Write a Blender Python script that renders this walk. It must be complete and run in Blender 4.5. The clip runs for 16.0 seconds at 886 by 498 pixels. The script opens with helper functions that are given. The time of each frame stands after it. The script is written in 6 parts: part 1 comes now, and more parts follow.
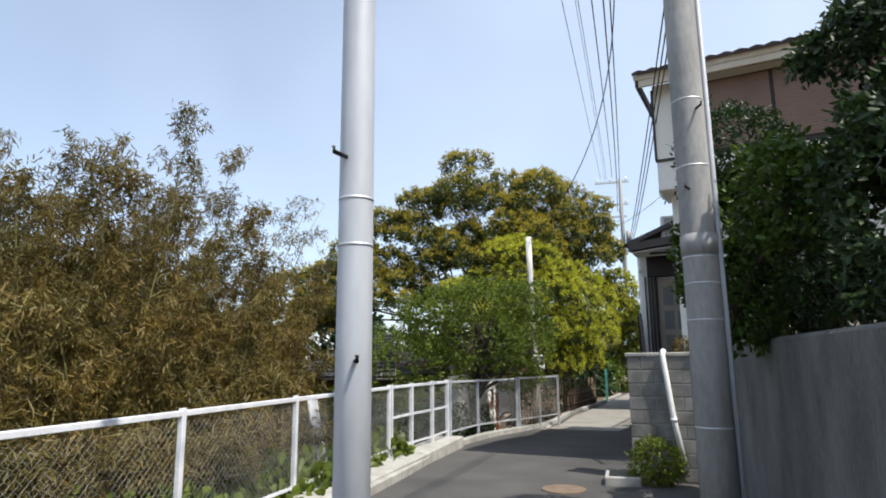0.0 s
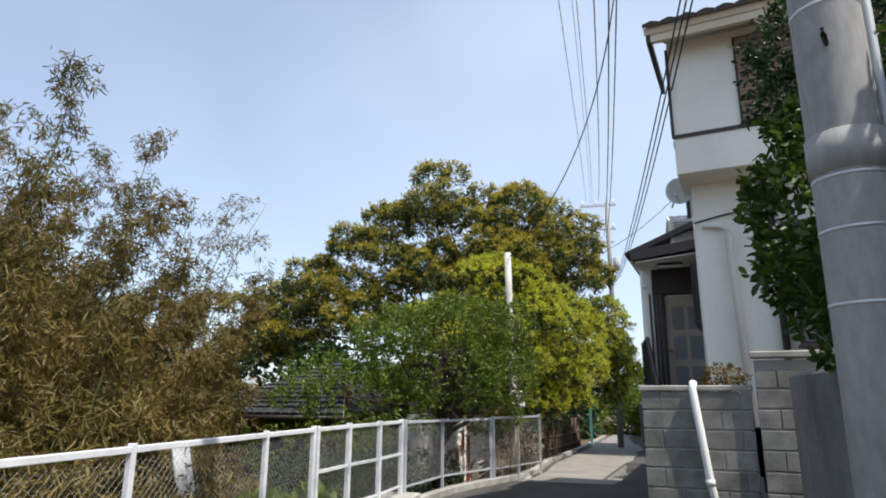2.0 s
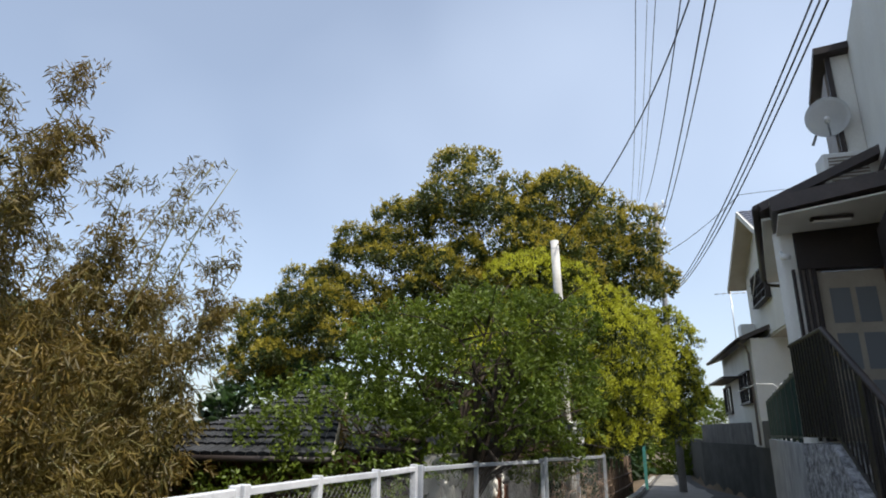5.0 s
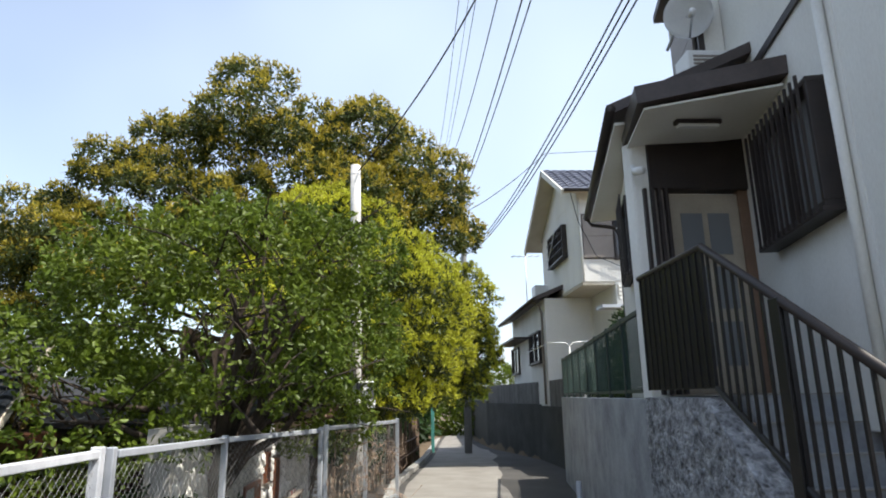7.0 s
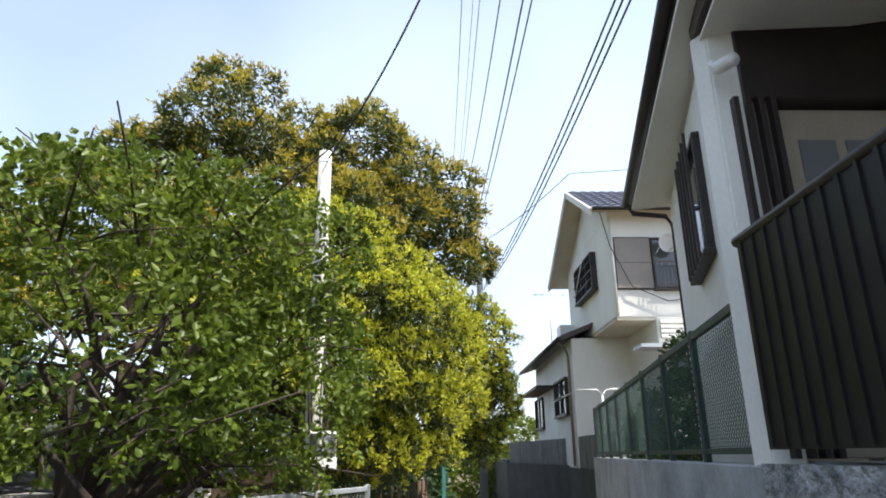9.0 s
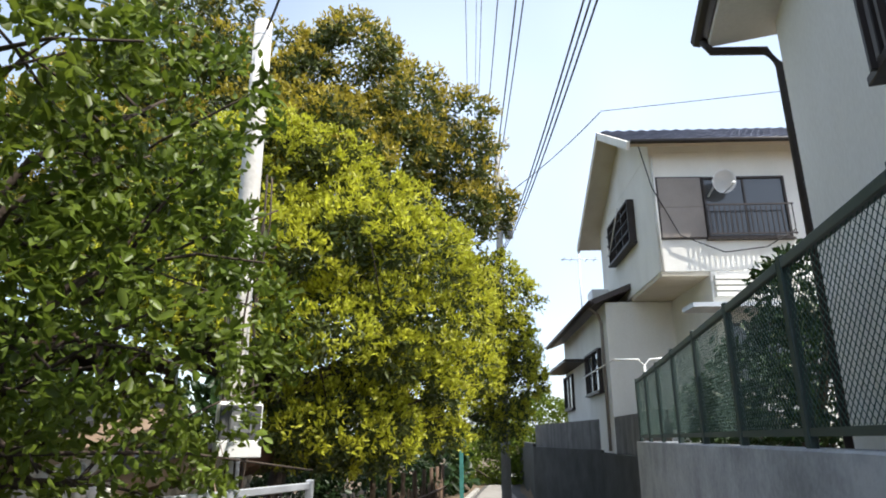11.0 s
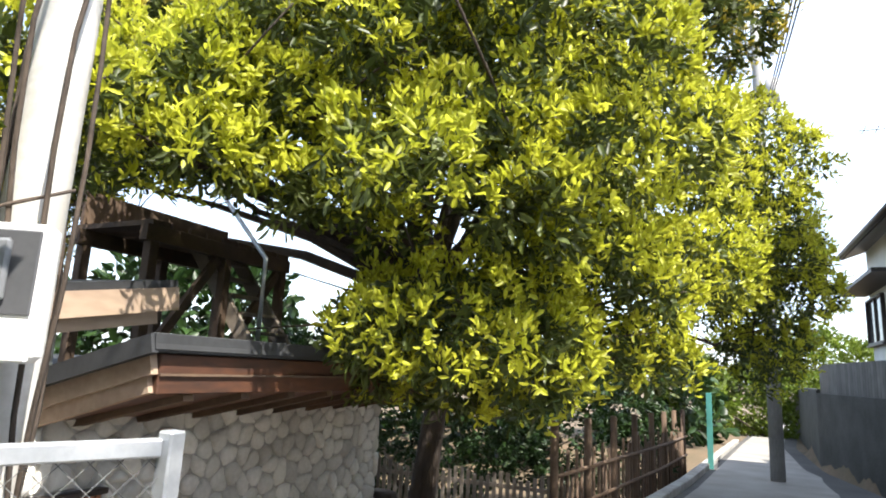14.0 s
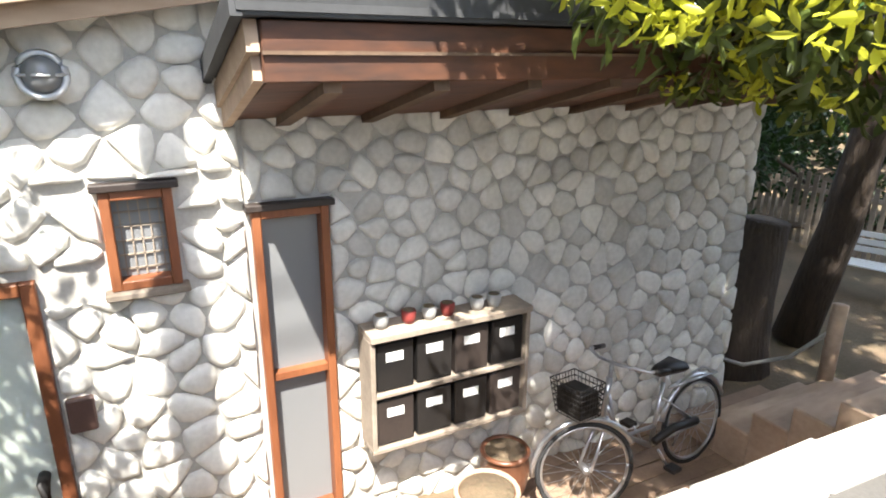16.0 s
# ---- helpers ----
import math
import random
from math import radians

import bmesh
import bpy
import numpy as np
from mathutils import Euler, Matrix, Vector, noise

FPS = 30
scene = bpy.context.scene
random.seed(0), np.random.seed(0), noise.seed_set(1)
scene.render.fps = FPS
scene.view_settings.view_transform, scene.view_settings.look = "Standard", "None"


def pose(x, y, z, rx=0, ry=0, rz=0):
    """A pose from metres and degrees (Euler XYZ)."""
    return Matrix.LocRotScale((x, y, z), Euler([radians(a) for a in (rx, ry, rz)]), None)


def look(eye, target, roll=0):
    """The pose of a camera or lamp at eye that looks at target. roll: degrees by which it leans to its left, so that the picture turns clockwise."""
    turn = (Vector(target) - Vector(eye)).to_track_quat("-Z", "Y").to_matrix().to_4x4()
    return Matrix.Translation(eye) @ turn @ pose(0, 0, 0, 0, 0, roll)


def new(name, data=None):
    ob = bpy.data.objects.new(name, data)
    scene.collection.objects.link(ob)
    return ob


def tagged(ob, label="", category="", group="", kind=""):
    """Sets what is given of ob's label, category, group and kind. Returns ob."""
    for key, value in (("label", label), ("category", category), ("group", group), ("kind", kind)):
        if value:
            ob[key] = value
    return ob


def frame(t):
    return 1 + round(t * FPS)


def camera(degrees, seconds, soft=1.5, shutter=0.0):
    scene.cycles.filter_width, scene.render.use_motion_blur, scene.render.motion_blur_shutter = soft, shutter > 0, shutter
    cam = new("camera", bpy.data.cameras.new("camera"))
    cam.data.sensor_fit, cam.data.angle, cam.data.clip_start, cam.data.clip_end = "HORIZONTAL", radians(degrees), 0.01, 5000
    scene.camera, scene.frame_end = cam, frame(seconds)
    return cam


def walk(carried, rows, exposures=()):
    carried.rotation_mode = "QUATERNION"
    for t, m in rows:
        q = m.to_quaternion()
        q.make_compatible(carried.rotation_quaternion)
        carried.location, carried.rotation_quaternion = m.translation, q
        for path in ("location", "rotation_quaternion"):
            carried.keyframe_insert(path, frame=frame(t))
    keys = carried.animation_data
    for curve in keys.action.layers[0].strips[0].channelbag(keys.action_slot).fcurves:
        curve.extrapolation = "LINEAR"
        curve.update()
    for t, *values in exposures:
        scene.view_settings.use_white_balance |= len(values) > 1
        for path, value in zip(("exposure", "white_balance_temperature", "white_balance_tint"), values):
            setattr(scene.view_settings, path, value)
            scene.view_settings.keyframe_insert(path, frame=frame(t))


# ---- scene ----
cam = camera(71.5, 16.0, soft=1.9)
METRES, EYE, TILT, LEAN, TURN = 20.0, 1.6, 0.0, 0.0, 16.1
ROWS = [
    (0.0, 0.0, 0.0, 0.0, 0.09, 10.26, 0.5),
    (0.5, 0.0049, 0.0346, -0.0023, -1.77, 11.45, -0.21),
    (1.0, 0.0129, 0.0692, -0.0029, -3.45, 12.65, 0.48),
    (1.5, 0.0166, 0.1056, -0.0033, -0.95, 14.42, 0.41),
    (2.0, 0.0193, 0.137, -0.0029, -1.98, 13.61, -0.32),
    (2.5, 0.0183, 0.1685, -0.0021, 1.07, 16.71, -0.26),
    (3.0, 0.02, 0.2007, -0.0024, -0.79, 15.63, 0.08),
    (5.5, 0.0196, 0.3622, -0.0057, 0.12, 16.74, -0.36),
    (6.0, 0.0229, 0.392, -0.0073, -7.89, 13.17, -0.9),
    (6.5, 0.0285, 0.4224, -0.0073, -7.14, 14.6, 2.29),
    (7.0, 0.0409, 0.4502, -0.0069, -18.83, 13.55, 0.94),
    (7.5, 0.0561, 0.4795, -0.007, -16.71, 12.61, 0.64),
    (8.0, 0.0715, 0.5084, -0.0061, -19.78, 14.93, -1.05),
    (10.5, 0.1464, 0.647, -0.007, -10.4, 19.59, 2.06),
    (11.0, 0.159, 0.6761, -0.0069, -13.69, 17.1, -0.01),
    (11.5, 0.1737, 0.7048, -0.0074, -8.9, 19.36, 2.19),
    (12.0, 0.1849, 0.7345, -0.0079, -8.44, 17.1, 1.14),
    (12.5, 0.1976, 0.765, -0.0084, -5.63, 18.26, 1.34),
    (13.0, 0.2057, 0.7953, -0.009, -2.54, 17.3, 1.31),
    (13.5, 0.2164, 0.8245, -0.0095, 0.25, 15.27, 0.16),
    (14.0, 0.2214, 0.8539, -0.0117, 8.53, 10.95, -2.75),
    (14.5, 0.2263, 0.8834, -0.0131, 19.6, 4.06, -2.63),
    (15.0, 0.226, 0.9099, -0.0141, 30.45, -0.76, 0.69),
    (15.5, 0.2251, 0.932, -0.0163, 40.33, -13.57, 0.82),
    (16.0, 0.2254, 0.9519, -0.0171, 47.06, -17.51, -0.37),
]
walk(cam, [(t, pose(0, 0, EYE, TILT, LEAN, TURN) @ pose(METRES * x, METRES * y, METRES * z, 90 + pitch, roll, yaw)) for t, x, y, z, yaw, pitch, roll in ROWS],
     [(0.0, 0.27), (3.0, 0.15), (5.5, 0.05), (6.5, 0.3), (7.5, 0.65), (8.5, 0.75), (10.5, 0.65), (12.5, 0.9), (13.5, 1.15), (14.0, 1.45), (14.5, 1.85), (15.0, 2.3), (15.5, 2.35), (16.0, 2.15)])

# ---- light: sun high over the houses on the right ----
SUN_AZ, SUN_EL = 118.0, 58.0      # degrees clockwise from +y, and above the horizon
world = bpy.data.worlds.new("sky")
scene.world = world
world.use_nodes = True
wn = world.node_tree.nodes
sky = wn.new("ShaderNodeTexSky")
sky.sky_type = "NISHITA"
sky.sun_disc = False
sky.sun_elevation, sky.sun_rotation = radians(SUN_EL), radians(SUN_AZ)
sky.air_density, sky.dust_density, sky.ozone_density = 1.0, 1.6, 1.0
wn["Background"].inputs["Strength"].default_value = 0.15
# thin high cloud, whitening part of the sky
coord = wn.new("ShaderNodeTexCoord")
cl = wn.new("ShaderNodeTexNoise")
cl.inputs["Scale"].default_value, cl.inputs["Detail"].default_value = 1.3, 3.0
ramp = wn.new("ShaderNodeMapRange")
ramp.inputs["From Min"].default_value, ramp.inputs["From Max"].default_value = 0.42, 0.75
ramp.inputs["To Min"].default_value, ramp.inputs["To Max"].default_value = 0.22, 0.42
mixw = wn.new("ShaderNodeMix")
mixw.data_type = "RGBA"
mixw.inputs[7].default_value = (7.6, 8.6, 10.2, 1)
wl = world.node_tree.links
wl.new(coord.outputs["Generated"], cl.inputs["Vector"])
wl.new(cl.outputs["Fac"], ramp.inputs["Value"])
wl.new(ramp.outputs["Result"], mixw.inputs[0])
wl.new(sky.outputs["Color"], mixw.inputs[6])
wl.new(mixw.outputs[2], wn["Background"].inputs["Color"])
sun = new("sun", bpy.data.lights.new("sun", "SUN"))
sun.data.energy, sun.data.angle, sun.data.color = 4.9, radians(0.6), (1.0, 0.95, 0.87)
sa, se = radians(SUN_AZ), radians(SUN_EL)
sun.matrix_world = look((0, 0, 30), (-math.sin(sa) * math.cos(se), -math.cos(sa) * math.cos(se), 30 - math.sin(se)))


# ---- materials ----
def mat(name, a, b=None, rough=0.8, metal=0.0, scale=3.0, fine=40.0, bump=0.3, dist=0.01, spec=0.4, vary=0.0, island=False, stretch=None):
    """Two colours mixed by coarse and fine noise, with relief; vary shifts the value object by object (or island by island)."""
    m = bpy.data.materials.new(name)
    m.use_nodes = True
    n, l = m.node_tree.nodes, m.node_tree.links
    bs = n["Principled BSDF"]
    b = b or tuple(c * 0.75 for c in a)
    tc = n.new("ShaderNodeTexCoord")
    src = tc.outputs["Object"]
    geo = n.new("ShaderNodeNewGeometry")
    src = geo.outputs["Position"]
    if stretch:
        mp = n.new("ShaderNodeMapping")
        mp.inputs["Scale"].default_value = stretch
        l.new(src, mp.inputs["Vector"])
        src = mp.outputs["Vector"]
    n1, n2 = n.new("ShaderNodeTexNoise"), n.new("ShaderNodeTexNoise")
    for nn, s, d in ((n1, scale, 4.0), (n2, fine, 3.0)):
        nn.inputs["Scale"].default_value, nn.inputs["Detail"].default_value = s, d
        l.new(src, nn.inputs["Vector"])
    add = n.new("ShaderNodeMath")
    add.operation = "MULTIPLY_ADD"
    add.inputs[1].default_value = 0.45
    l.new(n2.outputs["Fac"], add.inputs[0])
    l.new(n1.outputs["Fac"], add.inputs[2])
    mr = n.new("ShaderNodeMapRange")
    mr.inputs["From Min"].default_value, mr.inputs["From Max"].default_value = 0.5, 0.95
    l.new(add.outputs[0], mr.inputs["Value"])
    mx = n.new("ShaderNodeMix")
    mx.data_type = "RGBA"
    mx.inputs[6].default_value, mx.inputs[7].default_value = (*a, 1), (*b, 1)
    l.new(mr.outputs["Result"], mx.inputs[0])
    col = mx.outputs[2]
    if vary:
        hs = n.new("ShaderNodeHueSaturation")
        vr = n.new("ShaderNodeMapRange")
        vr.inputs["To Min"].default_value, vr.inputs["To Max"].default_value = 1 - vary, 1 + vary
        if island:
            l.new(geo.outputs["Random Per Island"], vr.inputs["Value"])
        else:
            oi = n.new("ShaderNodeObjectInfo")
            l.new(oi.outputs["Random"], vr.inputs["Value"])
        l.new(vr.outputs["Result"], hs.inputs["Value"])
        l.new(col, hs.inputs["Color"])
        col = hs.outputs["Color"]
    l.new(col, bs.inputs["Base Color"])
    bs.inputs["Roughness"].default_value, bs.inputs["Metallic"].default_value = rough, metal
    bs.inputs["Specular IOR Level"].default_value = spec
    if bump:
        bp = n.new("ShaderNodeBump")
        bp.inputs["Strength"].default_value, bp.inputs["Distance"].default_value = bump, dist
        l.new(add.outputs[0], bp.inputs["Height"])
        l.new(bp.outputs["Normal"], bs.inputs["Normal"])
    return m


def leaf_mat(name, a, b, glow=0.45):
    """Thin leaves: a coat over diffuse, and light coming through."""
    m = mat(name, a, b, rough=0.42, scale=0.8, fine=6.0, bump=0, spec=0.35, vary=0.4, island=True)
    n, l = m.node_tree.nodes, m.node_tree.links
    bs, out = n["Principled BSDF"], n["Material Output"]
    tr = n.new("ShaderNodeBsdfTranslucent")
    src = bs.inputs["Base Color"].links[0].from_socket
    l.new(src, tr.inputs["Color"])
    ms = n.new("ShaderNodeMixShader")
    ms.inputs[0].default_value = glow
    l.new(bs.outputs[0], ms.inputs[1])
    l.new(tr.outputs[0], ms.inputs[2])
    l.new(ms.outputs[0], out.inputs["Surface"])
    return m


def glass_mat(name, tint, rough=0.08):
    m = bpy.data.materials.new(name)
    m.use_nodes = True
    bs = m.node_tree.nodes["Principled BSDF"]
    bs.inputs["Base Color"].default_value = (*tint, 1)
    bs.inputs["Roughness"].default_value = rough
    bs.inputs["Specular IOR Level"].default_value = 0.7
    return m


ASPHALT = mat("asphalt", (0.055, 0.053, 0.05), (0.095, 0.09, 0.084), 0.95, scale=0.9, fine=70, bump=0.5, dist=0.008)
SUNLIT_CONCRETE = mat("sunlit_concrete", (0.30, 0.285, 0.255), (0.20, 0.185, 0.165), 0.95, scale=1.3, fine=50, bump=0.4)
KERB = mat("kerb_concrete", (0.42, 0.41, 0.38), (0.26, 0.25, 0.22), 0.9, scale=4, fine=60, vary=0.12)
EARTH = mat("earth", (0.16, 0.11, 0.07), (0.09, 0.075, 0.045), 1.0, scale=1.2, fine=30, bump=0.8, dist=0.03)
WALL_GREY = mat("rendered_wall", (0.205, 0.2, 0.188), (0.09, 0.089, 0.082), 0.95, scale=2.2, fine=30, bump=1.0, dist=0.025, stretch=(1, 1, 0.45))
WALL_DARK = mat("mossy_dark_wall", (0.075, 0.075, 0.068), (0.035, 0.036, 0.03), 0.95, scale=1.5, fine=25, bump=0.8, dist=0.03)
WALL_ROUGH = mat("rough_plaster", (0.50, 0.51, 0.53), (0.10, 0.105, 0.11), 0.95, scale=13, fine=40, bump=1.0, dist=0.08)
RETAIN = mat("retaining_concrete", (0.40, 0.42, 0.44), (0.22, 0.23, 0.245), 0.92, scale=2.4, fine=24, bump=0.7, dist=0.012)
BLOCK = mat("cement_block", (0.27, 0.265, 0.245), (0.12, 0.118, 0.107), 0.95, scale=5, fine=60, bump=0.5, vary=0.14)
MORTAR = mat("mortar", (0.33, 0.325, 0.30), None, 0.95)
WHITE = mat("white_render", (0.80, 0.79, 0.74), (0.66, 0.645, 0.59), 0.9, scale=1.1, fine=55, bump=0.35, dist=0.006, stretch=(1, 1, 0.5))
SOFFIT = mat("soffit_cream", (0.62, 0.57, 0.47), (0.52, 0.46, 0.36), 0.9, scale=2)
SHUTTER = mat("brown_shutter", (0.24, 0.155, 0.11), (0.19, 0.12, 0.085), 0.5, scale=2, bump=0.1)
GREYSHUT = mat("taupe_shutter", (0.27, 0.235, 0.205), (0.22, 0.19, 0.165), 0.5, scale=2, bump=0.1)
DARKTRIM = mat("dark_brown_trim", (0.04, 0.03, 0.026), (0.024, 0.019, 0.017), 0.5, scale=4, bump=0.1)
BLACKIRON = mat("black_painted_steel", (0.010, 0.0095, 0.0095), (0.018, 0.016, 0.015), 0.45, scale=6, bump=0.1)
ROOFTILE = mat("glazed_roof_tile", (0.085, 0.065, 0.058), (0.05, 0.04, 0.037), 0.45, scale=4, vary=0.15, island=True)
SLATE = mat("grey_roofing", (0.045, 0.047, 0.05), (0.027, 0.028, 0.03), 0.8, scale=2, fine=25, vary=0.2, island=True)
BLUEROOF = mat("blue_grey_roofing", (0.17, 0.18, 0.23), (0.11, 0.12, 0.15), 0.6, scale=3, fine=30, vary=0.15, island=True)
GALV = mat("galvanised_steel", (0.62, 0.64, 0.66), (0.47, 0.49, 0.51), 0.45, metal=0.55, scale=7, fine=60, bump=0.1)
WHITEPAINT = mat("white_painted_steel", (0.72, 0.73, 0.75), (0.55, 0.56, 0.58), 0.45, scale=6, fine=50, bump=0.1)
POLESTEEL = mat("painted_pole_steel", (0.50, 0.52, 0.55), (0.38, 0.40, 0.43), 0.5, metal=0.1, scale=3, fine=20, bump=0.1, stretch=(1, 1, 0.3))
POLECON = mat("pole_concrete", (0.40, 0.395, 0.38), (0.22, 0.22, 0.215), 0.9, scale=2.2, fine=30, bump=0.3, stretch=(1, 1, 0.35))
POLEWHITE = mat("weathered_white_pole", (0.68, 0.66, 0.62), (0.45, 0.43, 0.39), 0.85, scale=2.5, fine=30, bump=0.3)
MESHWIRE = mat("dull_mesh_wire", (0.22, 0.22, 0.215), None, 0.6, metal=0.3, bump=0)
CABLE = mat("black_cable", (0.02, 0.02, 0.022), None, 0.6, bump=0)
GREENMESH = mat("green_coated_wire", (0.03, 0.07, 0.062), (0.05, 0.10, 0.085), 0.5, bump=0)
GREENPOST = mat("dark_green_post", (0.028, 0.05, 0.045), (0.045, 0.06, 0.055), 0.5, bump=0.1)
PANELGREY = mat("dark_grey_panel", (0.16, 0.155, 0.145), (0.10, 0.098, 0.09), 0.8, scale=3, bump=0.2, vary=0.2)
BARK = mat("bark", (0.085, 0.062, 0.045), (0.045, 0.035, 0.028), 0.95, scale=5, fine=35, bump=1.0, dist=0.04, stretch=(1, 1, 0.3))
REDBROWN = mat("weathered_red_timber", (0.13, 0.05, 0.024), (0.045, 0.024, 0.017), 0.6, scale=3, fine=24, bump=0.4, stretch=(1, 0.25, 1))
PALEWOOD = mat("pale_timber", (0.42, 0.31, 0.22), (0.29, 0.20, 0.14), 0.8, scale=3, fine=24, bump=0.3, stretch=(1, 0.3, 1))
ORANGEWOOD = mat("orange_stained_wood", (0.24, 0.088, 0.036), (0.15, 0.05, 0.022), 0.5, scale=4, fine=40, bump=0.2, stretch=(1, 1, 0.2))
GREYWOOD = mat("grey_weathered_wood", (0.30, 0.25, 0.20), (0.19, 0.155, 0.12), 0.9, scale=4, fine=30, bump=0.4, vary=0.2)
DARKWOOD = mat("dark_fence_wood", (0.13, 0.085, 0.055), (0.075, 0.05, 0.035), 0.9, scale=4, fine=30, bump=0.4, vary=0.25)
STONE = mat("river_stone", (0.72, 0.70, 0.645), (0.50, 0.48, 0.435), 0.85, scale=3, fine=30, bump=0.4, dist=0.012, vary=0.2)
STONEMORTAR = mat("pale_mortar", (0.48, 0.46, 0.42), (0.36, 0.345, 0.315), 0.95, scale=6, fine=50, bump=0.6)
DECKWOOD = mat("deck_timber", (0.27, 0.185, 0.125), (0.18, 0.12, 0.085), 0.85, scale=3, fine=30, bump=0.3, vary=0.15)
GLASS = glass_mat("window_glass", (0.07, 0.075, 0.08))
GLASSGREY = glass_mat("obscure_glass", (0.17, 0.175, 0.18), 0.3)
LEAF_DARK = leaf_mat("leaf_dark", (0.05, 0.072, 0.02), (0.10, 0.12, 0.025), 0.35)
LEAF_GOLD = leaf_mat("leaf_sunlit_new_growth", (0.56, 0.56, 0.055), (0.42, 0.44, 0.036), 0.5)
# duller copy of the gold leaf: the high crown's dimmer light put into colour
LEAF_GOLD_DIM = leaf_mat("leaf_dim_young_growth", (0.44, 0.36, 0.04), (0.31, 0.26, 0.03), 0.42)
LEAF_GREEN = leaf_mat("leaf_green", (0.10, 0.15, 0.018), (0.15, 0.195, 0.022), 0.42)
LEAF_BAMBOO = leaf_mat("leaf_bamboo", (0.21, 0.14, 0.032), (0.085, 0.078, 0.02), 0.35)
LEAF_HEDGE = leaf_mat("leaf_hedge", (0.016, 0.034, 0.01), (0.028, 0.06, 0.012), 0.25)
LEAF_MID = leaf_mat("leaf_mid_green", (0.045, 0.085, 0.012), (0.07, 0.12, 0.016), 0.35)
CULM = mat("bamboo_culm", (0.24, 0.21, 0.07), (0.15, 0.15, 0.05), 0.5, bump=0)
TERRA = mat("brown_glazed_pot", (0.16, 0.065, 0.032), (0.10, 0.042, 0.024), 0.35, scale=5, bump=0.15)
MINT = mat("pale_mint_paint", (0.62, 0.68, 0.62), (0.52, 0.58, 0.53), 0.6, scale=2, bump=0.1)
WHITEBOX = mat("white_plastic", (0.78, 0.78, 0.76), (0.70, 0.70, 0.68), 0.4, scale=4, bump=0)
RED = mat("dull_red_paint", (0.22, 0.035, 0.03), None, 0.6)


# ---- building helpers ----
def thing(name, label, category, group="", kind="", at=(0, 0, 0), rz=0.0):
    ob = new(name)
    ob.matrix_world = pose(*at, 0, 0, rz)
    return tagged(ob, label, category, group, kind)


def link(name, me, material, parent=None, label="", smooth=False):
    me.materials.append(material)
    if smooth:
        me.polygons.foreach_set("use_smooth", [True] * len(me.polygons))
    ob = new(name, me)
    ob.parent = parent
    return tagged(ob, label)


def part(name, bm, material, parent=None, label="", smooth=False):
    me = bpy.data.meshes.new(name)
    bm.to_mesh(me)
    bm.free()
    return link(name, me, material, parent, label, smooth)


def raw(name, verts, faces, material, parent=None, label="", smooth=False):
    me = bpy.data.meshes.new(name)
    me.from_pydata(verts, [], faces)
    me.update()
    return link(name, me, material, parent, label, smooth)


def box(bm, x0, x1, y0, y1, z0, z1, bevel=0.0, m=None):
    geo = bmesh.ops.create_cube(bm, size=1.0)["verts"]
    bmesh.ops.scale(bm, vec=(x1 - x0, y1 - y0, z1 - z0), verts=geo)
    bmesh.ops.translate(bm, vec=((x0 + x1) / 2, (y0 + y1) / 2, (z0 + z1) / 2), verts=geo)
    if bevel:
        es = list({e for v in geo for e in v.link_edges})
        r = bmesh.ops.bevel(bm, geom=es, offset=bevel, segments=1, affect="EDGES")
        geo = list({v for v in r["verts"]} | {v for v in geo if v.is_valid})
    if m is not None:
        bmesh.ops.transform(bm, matrix=m, verts=geo)
    return geo


def boxpart(name, dims, material, parent=None, bevel=0.006, label="", m=None):
    bm = bmesh.new()
    box(bm, *dims, bevel=bevel, m=m)
    return part(name, bm, material, parent, label)


def tube_into(vs, fs, pts, radii, sides=8, cap=True):
    """A tube along pts appended to vertex and face lists."""
    base = len(vs)
    pts = [Vector(p) for p in pts]
    n = len(pts)
    if not hasattr(radii, "__len__"):
        radii = [radii] * n
    for i, p in enumerate(pts):
        d = (pts[min(i + 1, n - 1)] - pts[max(i - 1, 0)]).normalized()
        u = d.orthogonal().normalized() if abs(d.z) < 0.95 else Vector((1, 0, 0))
        u = (u - d * u.dot(d)).normalized()
        if abs(d.z) < 0.95:
            u = d.cross(Vector((0, 0, 1))).normalized()
        w = d.cross(u)
        for k in range(sides):
            a = 2 * math.pi * k / sides
            vs.append(tuple(p + (u * math.cos(a) + w * math.sin(a)) * radii[i]))
    for i in range(n - 1):
        for k in range(sides):
            a, b = base + i * sides + k, base + i * sides + (k + 1) % sides
            fs.append((a, b, b + sides, a + sides))
    if cap:
        fs.append(tuple(base + k for k in range(sides))[::-1])
        fs.append(tuple(base + (n - 1) * sides + k for k in range(sides)))


def tube(name, pts, radii, material, parent=None, sides=8, label="", smooth=True):
    vs, fs = [], []
    tube_into(vs, fs, pts, radii, sides)
    return raw(name, vs, fs, material, parent, label, smooth)


def ring(centre, r, axis_u, axis_v, n=28):
    c, u, v = Vector(centre), Vector(axis_u), Vector(axis_v)
    return [c + u * (r * math.cos(2 * math.pi * k / n)) + v * (r * math.sin(2 * math.pi * k / n)) for k in range(n + 1)]


